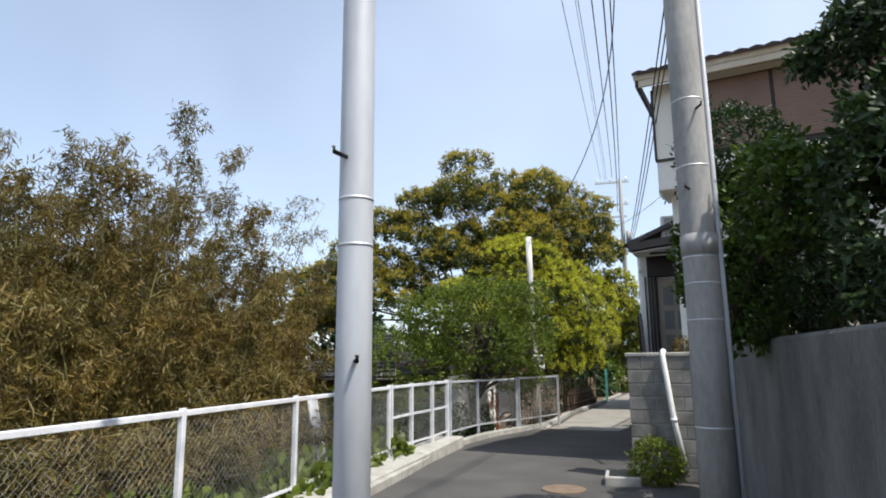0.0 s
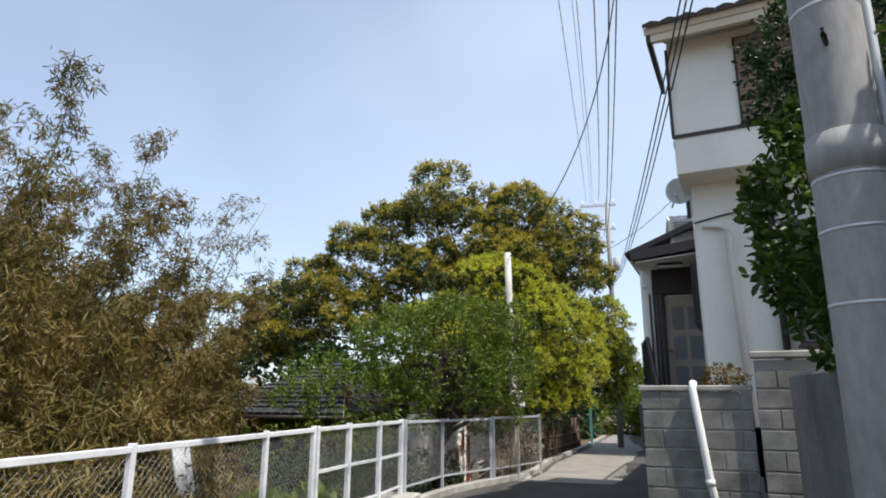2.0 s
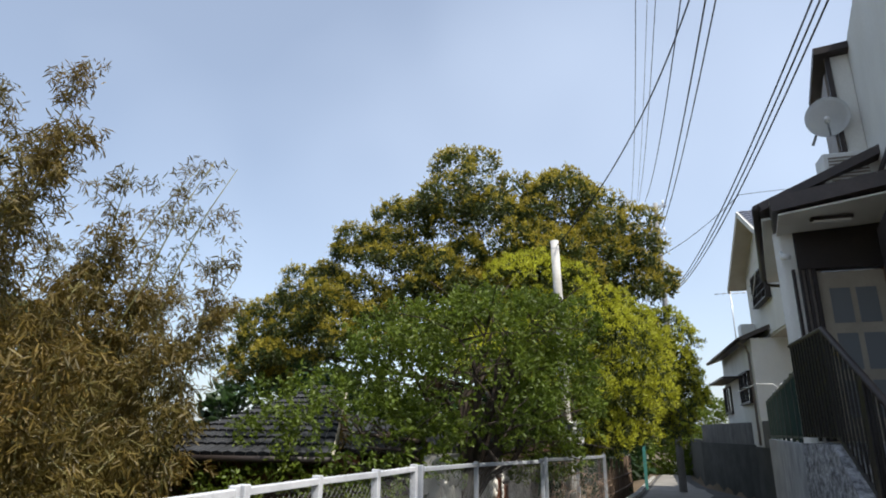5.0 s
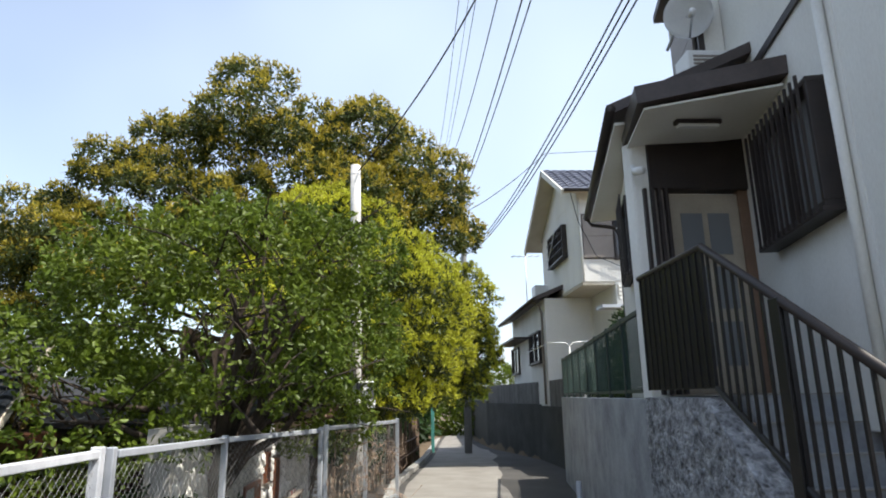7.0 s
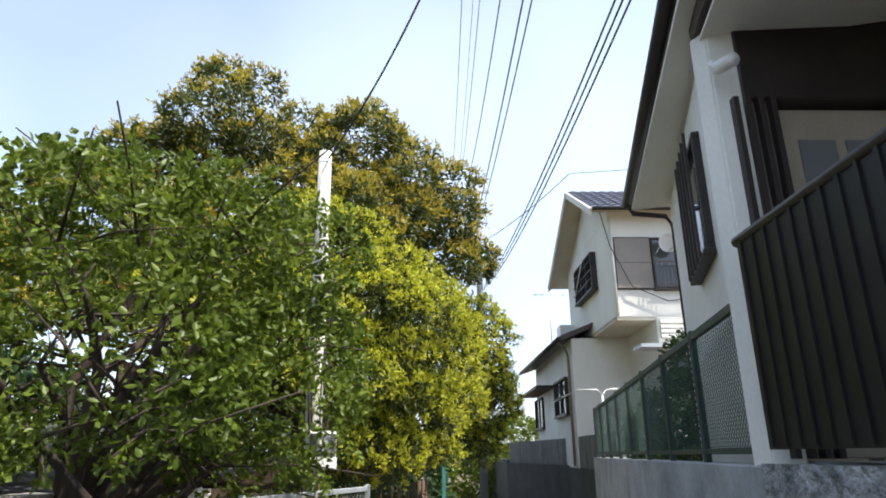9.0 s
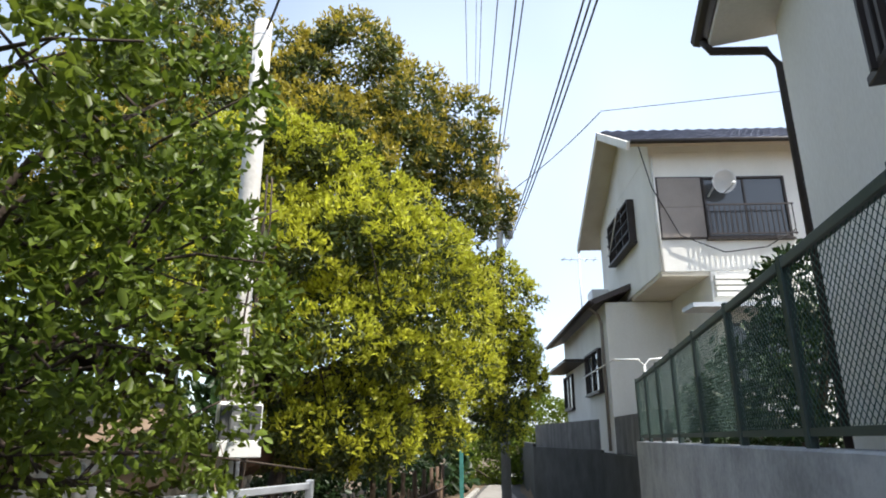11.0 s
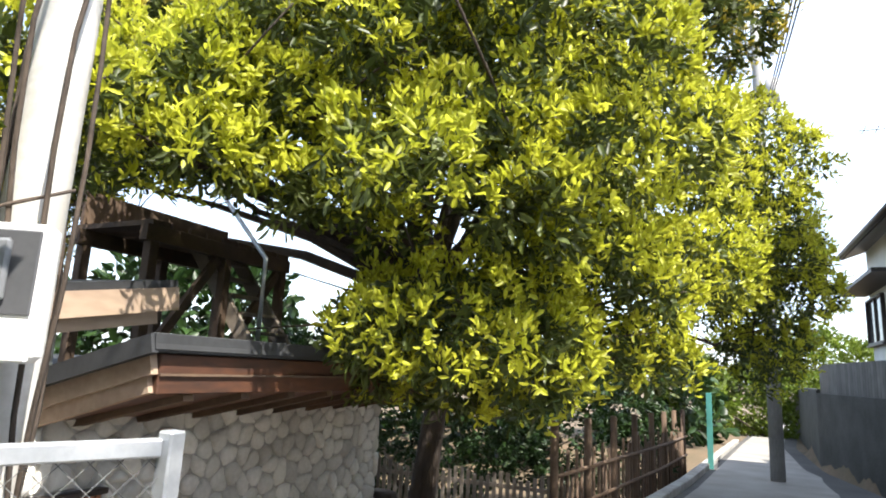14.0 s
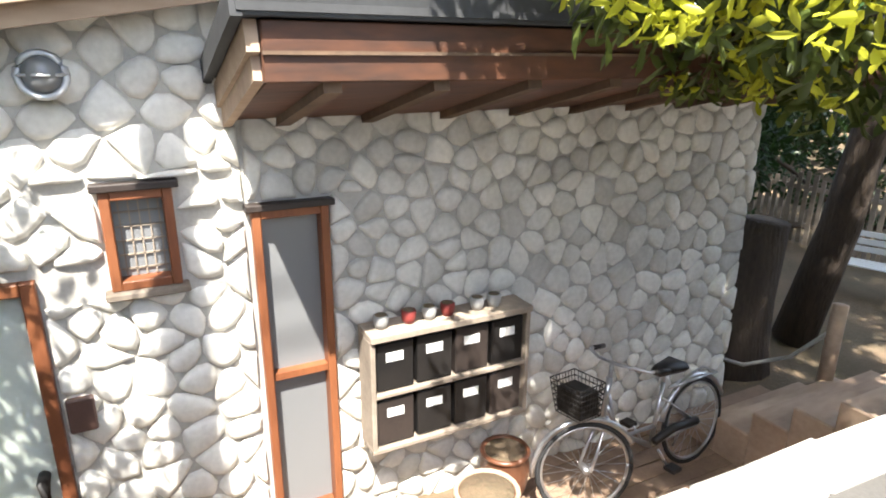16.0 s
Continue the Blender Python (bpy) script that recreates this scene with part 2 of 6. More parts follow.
def slab(name, corners, thick, material, parent=None, label=""):
    """A slab whose upper face has these four corners."""
    c = [Vector(p) for p in corners]
    nrm = (c[1] - c[0]).cross(c[3] - c[0]).normalized()
    if nrm.z < 0:
        nrm = -nrm
    vs = [tuple(p) for p in c] + [tuple(p - nrm * thick) for p in c]
    fs = [(0, 1, 2, 3), (7, 6, 5, 4), (0, 4, 5, 1), (1, 5, 6, 2), (2, 6, 7, 3), (3, 7, 4, 0)]
    bm = bmesh.new()
    bv = [bm.verts.new(v) for v in vs]
    for f in fs:
        bm.faces.new([bv[i] for i in f])
    bmesh.ops.recalc_face_normals(bm, faces=bm.faces)
    return part(name, bm, material, parent, label)


def road_z(y):
    return -0.016 * max(-40.0, min(y, 60.0)) - 0.02


def interp(x, xs, ys):
    return float(np.interp(x, xs, ys))


LEFT_Y, LEFT_X = [-60, 0, 5, 9, 13.4, 15.5, 18.5, 20, 23, 30, 42, 80], [-3.2, -3.2, -3.2, -3.3, -3.5, -3.2, -2.2, -2.05, -1.98, -1.2, -0.3, 3]
RIGHT_Y, RIGHT_X = [-60, 0, 8, 9.9, 10.2, 11.5, 14.4, 23.2, 24, 29, 35, 42, 80], [1.3, 1.3, 1.2, 1.1, 0.12, 0.3, 0.36, 1.65, 2.2, 2.2, 1.3, 1.3, 4.6]


def left_edge(y):
    return interp(y, LEFT_Y, LEFT_X)


def right_edge(y):
    return interp(y, RIGHT_Y, RIGHT_X)


# ---- ground: one sheet, the lower garden on the left, terraces on the right ----
def ground_height(x, y):
    rz = road_z(y)
    lx, rx = left_edge(y) - 0.28, right_edge(y) + 0.25
    if x < lx:
        lo = -1.62 - 0.5 * (1 - math.exp(-max(0, lx - x - 6) / 8)) + 0.05 * noise.noise((x * 0.6, y * 0.6, 0))
        if y > 33:
            lo = lo + (rz - lo) * min(1, (y - 33) / 5)
        if y < 20 and x > -6:      # bank under the fence
            lo = max(lo, rz - 0.25 - (lx - x) * 0.75)
        return lo
    if x > rx:
        edge = rx + (1.3 if 10.2 < y < 14.4 else 0.0)      # the stair well stays open
        return rz + 1.3 * min(1, max(0.0, x - edge) / 0.3) if y < 40 else rz
    return rz - 0.03


xs = sorted(set([-900, -400, -150, -60, -35, -25] + [round(-20 + 0.5 * i, 2) for i in range(28)] + [round(-6 + 0.2 * i, 2) for i in range(52)] + [5, 6, 8, 12, 20, 40, 90, 200, 500, 900]))
ys = sorted(set([-900, -300, -100, -50, -25, -15] + [round(-10 + 0.4 * i, 2) for i in range(130)] + [45, 50, 60, 80, 120, 200, 400, 900]))
gv = [(x, y, ground_height(x, y)) for y in ys for x in xs]
nx = len(xs)
gf = [(j * nx + i, j * nx + i + 1, (j + 1) * nx + i + 1, (j + 1) * nx + i) for j in range(len(ys) - 1) for i in range(nx - 1)]
tagged(raw("ground", gv, gf, EARTH, smooth=True), "bare brown earth of gardens beside a lane", "ground", kind="structure")


def strip(name, material, y0, y1, lfun, rfun, lift, label, cat, step=0.4, cols=8):
    vs, fs = [], []
    n = int((y1 - y0) / step) + 1
    for j in range(n + 1):
        y = y0 + (y1 - y0) * j / n
        a, b = lfun(y), rfun(y)
        for i in range(cols + 1):
            x = a + (b - a) * i / cols
            vs.append((x, y, road_z(y) + lift + 0.008 * noise.noise((x * 0.9, y * 0.9, 3))))
    for j in range(n):
        for i in range(cols):
            k = j * (cols + 1) + i
            fs.append((k, k + 1, k + cols + 2, k + cols + 1))
    return tagged(raw(name, vs, fs, material, smooth=True), label, cat, kind="structure")


strip("road", ASPHALT, -40, 78, lambda y: left_edge(y) - 0.05, lambda y: right_edge(y) + 0.1, 0.0, "worn grey asphalt of a narrow lane", "road")
# paler strip over the lane's sunny half: sunlight put into its colour
strip("sunlit_paving", SUNLIT_CONCRETE, 17.6, 60, lambda y: left_edge(y) + 0.12, lambda y: min(right_edge(y) - 0.3, left_edge(y) + 2.2 + 0.25 * noise.noise((0, y * 0.5, 5))), 0.012,
      "pale concrete patch on the lane with the sunlight put into its colour", "paving")

# ---- foliage ----
def leaves(name, centres, normals, material, parent, count, length, width, spread, rng, droop=0.0, label="", kind=""):
    """Rosettes of small folded leaves, one rosette at each centre."""
    c = np.repeat(np.asarray(centres), count, axis=0)
    nm = np.repeat(np.asarray(normals), count, axis=0)
    k = len(c)
    d = nm * 0.55 + rng.normal(size=(k, 3)) * spread
    d[:, 2] -= droop
    d /= np.linalg.norm(d, axis=1)[:, None] + 1e-9
    s = np.cross(d, rng.normal(size=(k, 3)))
    s /= np.linalg.norm(s, axis=1)[:, None] + 1e-9
    up = np.cross(s, d)
    ln = (length * rng.uniform(0.65, 1.25, k))[:, None]
    wd = (width * rng.uniform(0.7, 1.2, k))[:, None]
    c = c + rng.normal(size=(k, 3)) * length * 0.35
    tip = c + d * ln - up * ln * 0.08
    v = np.stack([c, c + d * ln * 0.38 + s * wd * 0.42 + up * wd * 0.14, c + d * ln * 0.74 + s * wd * 0.40 + up * wd * 0.10, tip,
                  c + d * ln * 0.74 - s * wd * 0.40 + up * wd * 0.10, c + d * ln * 0.38 - s * wd * 0.42 + up * wd * 0.14], axis=1).reshape(-1, 3)
    me = bpy.data.meshes.new(name)
    me.vertices.add(6 * k)
    me.vertices.foreach_set("co", v.ravel())
    tri = (np.arange(k)[:, None] * 6 + np.array([0, 1, 2, 3, 0, 3, 4, 5])[None]).ravel()
    me.loops.add(8 * k)
    me.loops.foreach_set("vertex_index", tri)
    me.polygons.add(2 * k)
    me.polygons.foreach_set("loop_start", np.arange(2 * k) * 4)
    me.update(calc_edges=True)
    ob = link(name, me, material, parent, label)
    if kind:
        tagged(ob, kind=kind)
    return ob


def lobe_points(lobes, density, rng, floor_z=-9.0, shell=0.22, rough=0.2, low=-0.75):
    """Points near the surface of overlapping ellipsoids, leaving out what lies well inside another one."""
    P, N = [], []
    for (cx, cy, cz, rx, ry, rz) in lobes:
        area = 4 * math.pi * (((rx * ry) ** 1.6 + (rx * rz) ** 1.6 + (ry * rz) ** 1.6) / 3) ** (1 / 1.6)
        n = int(area * density)
        d = rng.normal(size=(n, 3))
        d /= np.linalg.norm(d, axis=1)[:, None]
        d = d[d[:, 2] > low]
        w = np.array([noise.noise(Vector((cx + a * 2.3, cy + b * 2.3, cz + c * 2.3))) + 0.6 * noise.noise(Vector((cx + a * 5.5, b * 5.5 + cy, c * 5.5))) for a, b, c in d])
        keep = w > -0.42 + rng.uniform(-0.15, 0.15, len(d))
        d, w = d[keep], w[keep]
        r = 1 + rough * w - shell * rng.uniform(0, 1, len(d)) ** 2.5
        p = np.array([cx, cy, cz]) + d * r[:, None] * np.array([rx, ry, rz])
        P.append(p)
        N.append(d / np.array([rx, ry, rz]) * min(rx, ry, rz))
    P, N = np.concatenate(P), np.concatenate(N)
    inside = np.zeros(len(P))
    for (cx, cy, cz, rx, ry, rz) in lobes:
        q = (((P - np.array([cx, cy, cz])) / np.array([rx, ry, rz])) ** 2).sum(1)
        inside += q < 0.55
    ok = (inside == 0) & (P[:, 2] > floor_z)
    P, N = P[ok], N[ok]
    N = N / (np.linalg.norm(N, axis=1)[:, None] + 1e-9)
    return P, N


def limb_tree(base, tips, r0, parent, fork=0.35, rng=None, sides=8, trunk_pts=None):
    """A tapered trunk and one bent limb to every tip; each a part."""
    base = Vector(base)
    top = Vector(trunk_pts[-1]) if trunk_pts else base.lerp(Vector(np.mean(tips, axis=0)), fork)
    pts = [base] + [Vector(p) for p in (trunk_pts or [base.lerp(top, 0.5), top])]
    tube("trunk", pts, [r0 * (1.25 - 0.55 * i / (len(pts) - 1)) for i in range(len(pts))], BARK, parent, 12)
    for tp in tips:
        tp = Vector(tp)
        mid = top.lerp(tp, 0.45) + Vector((rng.normal() * 0.25, rng.normal() * 0.25, 0.25 + rng.normal() * 0.15))
        q = top.lerp(tp, 0.75) + Vector((rng.normal() * 0.2, rng.normal() * 0.2, 0.2))
        vs, fs = [], []
        tube_into(vs, fs, [top - Vector((0, 0, 0.15)), top.lerp(mid, 0.5) + Vector((0, 0, 0.1)), mid, q, tp], [r0 * 0.5, r0 * 0.4, r0 * 0.28, r0 * 0.17, r0 * 0.05], sides)
        for _ in range(7):
            s = rng.uniform(0.25, 1.0)
            a = mid.lerp(tp, s)
            e = a + Vector((rng.normal() * 0.6, rng.normal() * 0.6, rng.uniform(-0.2, 0.8)))
            tube_into(vs, fs, [a, a.lerp(e, 0.5) + Vector((0, 0, 0.06)), e], [r0 * 0.1, r0 * 0.06, 0.006], 5)
        raw("limb", vs, fs, BARK, parent, smooth=True)


rng = np.random.default_rng(5)
# the great evergreen over the lane, with golden young shoots
big = thing("evergreen_tree", "huge dark evergreen tree with golden-yellow young shoots beside the lane", "tree", at=(-4.6, 25.6, -1.6))
HIGH_LOBES = [
    (-5.7, 23.9, 8.4, 1.8, 1.6, 1.55), (-2.8, 24.4, 7.5, 1.6, 1.6, 1.4), (-1.7, 24.8, 6.9, 1.35, 1.6, 1.5), (-4.7, 23.9, 7.0, 1.5, 1.4, 1.4), (-8.1, 24.6, 8.0, 0.85, 0.9, 0.8),
    (-9.3, 24.6, 7.1, 1.05, 1.1, 1.0), (-7.9, 23.8, 6.2, 1.65, 1.3, 1.25), (-11.3, 24.8, 6.1, 1.2, 1.2, 1.0), (-10.0, 24.2, 5.1, 1.5, 1.2, 1.1), (-12.6, 25.0, 4.9, 1.2, 1.2, 1.0),
    (-14.2, 25.0, 4.4, 1.3, 1.2, 1.2), (-13.2, 24.6, 3.5, 1.0, 1.0, 0.9), (-11.4, 24.2, 3.9, 1.3, 1.1, 1.0), (-5.9, 23.2, 5.3, 1.5, 1.2, 1.2), (-8.3, 23.4, 4.2, 1.6, 1.2, 1.1), (-0.9, 25.8, 5.2, 1.1, 1.4, 1.3),
    (-3.2, 23.4, 5.6, 1.5, 1.2, 1.3), (-4.6, 27.5, 5.4, 3.0, 2.0, 2.4),
]
LOW_LOBES = [
    (-3.6, 22.6, 4.5, 1.9, 1.4, 1.5), (-1.8, 22.4, 3.6, 1.05, 1.6, 1.5), (-1.4, 25.0, 3.3, 1.0, 1.7, 1.7), (-0.4, 27.4, 2.9, 0.95, 1.5, 1.2), (-3.3, 21.2, 3.2, 1.2, 0.9, 0.9),
    (-2.3, 21.3, 2.5, 0.9, 0.85, 0.75), (-1.6, 22.8, 1.9, 0.7, 1.1, 0.7), (-1.8, 21.9, 2.8, 0.8, 1.0, 0.8), (-2.7, 22.1, 1.6, 0.6, 0.6, 0.5), (-2.2, 22.6, 1.3, 0.55, 0.7, 0.5), (-3.0, 22.4, 1.3, 0.5, 0.5, 0.4),
    (-2.4, 21.6, 1.6, 0.55, 0.5, 0.45), (-2.0, 23.6, 2.2, 0.8, 0.9, 0.9), (-4.1, 21.0, 3.2, 1.0, 0.8, 0.5), (-3.9, 20.2, 2.75, 0.8, 0.6, 0.4), (-5.0, 20.7, 3.1, 0.9, 0.7, 0.45), (-4.3, 19.6, 2.9, 0.6, 0.5, 0.3), (-4.9, 21.6, 4.0, 1.3, 1.0, 0.8), (-1.5, 23.8, 1.5, 0.5, 0.8, 0.5),
    (0.0, 28.6, 1.7, 0.6, 1.0, 0.8), (0.1, 28.4, 3.0, 0.7, 1.2, 1.1), (-0.3, 27.2, 4.3, 0.9, 1.2, 1.0),
    (-2.55, 21.5, 1.5, 0.5, 0.45, 0.4), (-2.9, 22.2, 1.3, 0.5, 0.45, 0.35), (-2.0, 22.0, 1.5, 0.5, 0.5, 0.4),
]
BIG_LOBES = HIGH_LOBES + LOW_LOBES
rel = lambda L, o: [(a - o[0], b - o[1], c - o[2], d, e, f) for a, b, c, d, e, f in L]
BO = (-4.6, 25.6, -1.6)


def billows(lobes, each, rng, small=0.40):
    """Rounded clumps sitting on the surface of larger masses."""
    out = []
    for cx, cy, cz, rx, ry, rz in lobes:
        m = (rx * ry * rz) ** (1 / 3)
        for _ in range(int(each * max(0.6, m / 1.6))):
            d = rng.normal(size=3)
            d /= np.linalg.norm(d)
            if d[2] < -0.6:
                continue
            q = small * rng.uniform(0.7, 1.2) * m ** 0.7
            out.append((cx + d[0] * rx * 0.8, cy + d[1] * ry * 0.8, cz + d[2] * rz * 0.8, q * 1.1, q * 1.1, q * 0.85))
    return out


P, N = lobe_points(billows(rel(HIGH_LOBES, BO), 30, rng, 0.44), 34.0, rng, floor_z=1.95, rough=0.25, shell=0.4, low=-0.6)
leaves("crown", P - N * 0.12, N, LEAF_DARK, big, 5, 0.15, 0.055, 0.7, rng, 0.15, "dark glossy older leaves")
# young shoots on tops, and more sunward to put sunlight into the colour
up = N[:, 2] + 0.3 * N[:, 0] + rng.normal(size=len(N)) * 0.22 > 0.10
leaves("young_growth", P[up] + N[up] * 0.05, N[up] * 0.6 + np.array([0, 0, 0.55]), LEAF_GOLD_DIM, big, 9, 0.10, 0.042, 0.65, rng, -0.1, "olive young leaf rosettes, the high crown's dimmer light put into their colour")
P, N = lobe_points(billows(rel(LOW_LOBES, BO), 34, rng, 0.40), 42.0, rng, floor_z=1.95, rough=0.25, shell=0.4, low=-0.7)
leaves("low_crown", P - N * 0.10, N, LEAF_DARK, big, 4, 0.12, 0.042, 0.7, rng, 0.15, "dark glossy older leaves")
# more yellow leaves up and sunward: real young shoots plus sunlight put into colour
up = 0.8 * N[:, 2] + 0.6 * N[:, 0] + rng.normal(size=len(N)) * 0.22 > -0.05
leaves("low_young_growth", P[up] + N[up] * 0.06, N[up] * 0.7 + np.array([0, 0, 0.45]), LEAF_GOLD, big, 13, 0.085, 0.034, 0.6, rng, -0.1, "bright yellow-green young leaf rosettes, with sunlight put into their colour")
limb_tree((0, 0, 0), [(a - BO[0], b - BO[1], c - BO[2]) for a, b, c, *_ in BIG_LOBES], 0.17, big, rng=rng, trunk_pts=[(0.25, 0.0, 1.3), (0.5, -0.2, 2.6), (0.3, -0.3, 4.0)])

# the light green fruit tree behind the mesh fence
GO = (-4.1, 16.6, -0.9)
plum = thing("fruit_tree", "spreading light-green leafy tree with dark bare branches behind the fence", "tree", at=GO)
GREEN_LOBES = [(-4.2, 16.4, 2.5, 1.8, 1.4, 0.95), (-6.2, 16.2, 1.6, 1.6, 1.3, 0.9), (-2.7, 17.4, 2.1, 0.9, 1.1, 0.8), (-4.6, 17.8, 2.2, 1.6, 1.1, 0.9),
               (-3.5, 15.6, 2.1, 1.1, 0.9, 0.8), (-7.5, 16.2, 0.8, 1.3, 1.1, 0.75), (-5.2, 15.2, 1.3, 1.4, 0.9, 0.8), (-3.9, 15.5, 3.0, 1.1, 0.8, 0.55), (-3.2, 16.5, 3.1, 0.9, 0.9, 0.6), (-4.8, 16.0, 2.9, 1.0, 0.9, 0.5),
               (-6.6, 15.4, 0.5, 1.4, 0.9, 0.6), (-3.0, 18.0, 1.2, 0.8, 0.7, 0.5), (-3.8, 17.3, 3.1, 0.9, 0.8, 0.5), (-2.9, 17.2, 3.1, 0.8, 0.7, 0.45), (-3.4, 16.0, 3.4, 0.8, 0.7, 0.35), (-2.4, 16.9, 3.3, 0.6, 0.5, 0.45), (-2.4, 17.0, 2.5, 0.5, 0.5, 0.45), (-2.8, 16.0, 3.1, 0.6, 0.6, 0.4)]
P, N = lobe_points(rel(GREEN_LOBES, GO), 80.0, rng, rough=0.35, shell=0.75, low=-0.95)
leaves("crown", P, N * 0.4, LEAF_GREEN, plum, 8, 0.08, 0.042, 0.9, rng, 0.1)
limb_tree((0, 0, 0), [(a - GO[0], b - GO[1], c - GO[2]) for a, b, c, *_ in GREEN_LOBES] + [(-2.6, -1.0, 2.0), (1.2, 0.4, 2.4), (1.0, -1.4, 2.6), (-1.5, 1.0, 3.0)], 0.15, plum, rng=rng, trunk_pts=[(0.1, 0.1, 0.6), (0.0, 0.1, 1.3)])


def bamboo(at, height, lean, n, seed, spread=1.3, fine=False):
    """A clump of arching culms with drooping leaf sprays."""
    r = np.random.default_rng(seed)
    ob = thing("bamboo_clump", "tall feathery yellowing bamboo clump arching over" if not fine else "thin wispy pale bamboo against the sky", "bamboo", "bamboo grove", at=at)
    C, D = [], []
    vs, fs = [], []
    for i in range(n):
        b = Vector((r.normal() * spread, r.normal() * spread, 0))
        h = height * r.uniform(0.5, 1.0)
        tip = b + Vector((lean[0] + r.normal() * 0.5, lean[1] + r.normal() * 0.5, 0))
        pts = []
        for k in range(8):
            s = k / 7
            pts.append(b.lerp(tip, s ** 2.2) + Vector((0, 0, h * (s - 0.12 * s ** 3))))
        tube_into(vs, fs, pts, [0.035 * (1 - 0.85 * k / 7) for k in range(8)], 6)
        for _ in range(26 if fine else 62):
            s = r.uniform(0.12, 1.0)
            k = min(6, int(s * 7))
            p = pts[k].lerp(pts[k + 1], s * 7 - k)
            out = Vector((r.normal(), r.normal(), r.uniform(-0.1, 0.5))).normalized() * (0.25 + 1.05 * (1 - s)) * r.uniform(0.4, 1.1)
            e = p + out
            tube_into(vs, fs, [p, p.lerp(e, 0.6) + Vector((0, 0, 0.08)), e - Vector((0, 0, 0.08))], [0.007, 0.005, 0.002], 3, False)
            for j in range(3):
                C.append(tuple(p.lerp(e, 0.45 + 0.28 * j) + Vector((r.normal() * 0.1, r.normal() * 0.1, r.normal() * 0.08))))
                D.append((out.x * 0.4, out.y * 0.4, -0.35))
    raw("stalk", vs, fs, CULM, ob, smooth=True)
    leaves("foliage", C, D, LEAF_BAMBOO, ob, 10 if fine else 14, 0.14, 0.024, 0.5, r, 0.25)


for i, (x, y, h, lx, ly) in enumerate([(-8.8, 9.2, 7.6, 1.0, 0.2), (-10.6, 11.6, 10.2, 1.2, 0.4), (-10.0, 7.2, 8.4, 0.8, 0.2), (-12.6, 9.0, 9.6, 0.8, 0.3), (-9.4, 11.0, 5.2, 0.9, 0.3),
                                       (-12.4, 13.6, 8.6, 1.0, 0.3), (-6.9, 8.2, 4.2, 0.6, 0.3), (-8.0, 6.0, 5.4, 0.5, 0.2), (-14.6, 11.5, 8.8, 0.5, 0), (-12.0, 15.0, 8.0, 0.6, 0.3), (-6.6, 5.2, 3.4, 0.4, 0.4)]):
    bamboo((x, y, -2.0), h, (lx, ly), 15, 100 + i)
bamboo((-10.4, 14.6, -2.0), 7.4, (0.8, 0.3), 15, 120)
bamboo((-9.0, 14.0, -2.0), 9.4, (0.9, 0.5), 9, 300, 0.6, True)
bamboo((-11.8, 11.9, -2.0), 10.2, (0.9, 0.4), 4, 301, 0.6, True)


def bush(name, label, lobes, material, density, length, width, count=7, group=""):
    o = (lobes[0][0], lobes[0][1], lobes[0][2] - lobes[0][5])
    ob = thing(name, label, "shrub", group, at=o)
    P, N = lobe_points(rel(lobes, o), density, rng, rough=0.25, shell=0.5, low=-0.95)
    leaves("foliage", P, N, material, ob, count, length, width, 0.8, rng, 0.05)
    vs, fs = [], []
    for a, b, c, *_ in rel(lobes, o):
        tube_into(vs, fs, [(0, 0, -0.1), (a * 0.5 + 0.05, b * 0.5, c * 0.5), (a, b, c)], [0.05, 0.035, 0.015], 6)
    raw("stems", vs, fs, BARK, ob, smooth=True)
    return ob


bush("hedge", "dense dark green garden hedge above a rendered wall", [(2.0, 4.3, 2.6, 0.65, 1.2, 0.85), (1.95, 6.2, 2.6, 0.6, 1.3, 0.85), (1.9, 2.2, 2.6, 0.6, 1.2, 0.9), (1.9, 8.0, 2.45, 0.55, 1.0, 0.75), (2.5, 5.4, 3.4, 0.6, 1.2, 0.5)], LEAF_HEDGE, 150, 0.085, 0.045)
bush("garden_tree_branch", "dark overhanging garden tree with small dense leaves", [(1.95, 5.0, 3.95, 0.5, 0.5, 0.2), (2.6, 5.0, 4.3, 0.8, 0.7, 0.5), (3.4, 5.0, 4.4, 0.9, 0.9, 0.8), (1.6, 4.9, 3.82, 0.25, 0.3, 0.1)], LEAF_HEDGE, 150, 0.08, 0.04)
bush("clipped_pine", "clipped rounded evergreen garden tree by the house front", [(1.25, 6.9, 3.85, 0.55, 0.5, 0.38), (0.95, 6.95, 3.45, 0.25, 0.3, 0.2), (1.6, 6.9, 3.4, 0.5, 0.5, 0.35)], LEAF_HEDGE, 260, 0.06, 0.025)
bush("garden_shrub", "bright green leafy shrub at the wall", [(1.0, 6.8, 2.65, 0.4, 0.5, 0.65), (1.15, 6.6, 2.2, 0.4, 0.5, 0.5), (1.4, 5.6, 2.9, 0.4, 0.6, 0.5)], LEAF_MID, 200, 0.08, 0.045)
bush("low_shrub", "small low green shrub at the foot of a block wall", [(0.35, 9.75, 0.1, 0.36, 0.3, 0.33)], LEAF_GREEN, 260, 0.06, 0.03)
bush("dry_shrub", "small brown dry shrub behind a block wall", [(0.95, 10.35, 1.78, 0.22, 0.14, 0.13)], LEAF_BAMBOO, 420, 0.05, 0.02)
bush("bank_plants", "broad-leaved green weeds on the bank below the fence", [(-4.5, 5.0, -0.2, 0.9, 1.4, 0.45), (-4.4, 7.6, -0.2, 0.8, 1.3, 0.5), (-4.3, 10.2, -0.3, 0.7, 1.4, 0.6)], LEAF_GREEN, 60, 0.17, 0.11, 5)
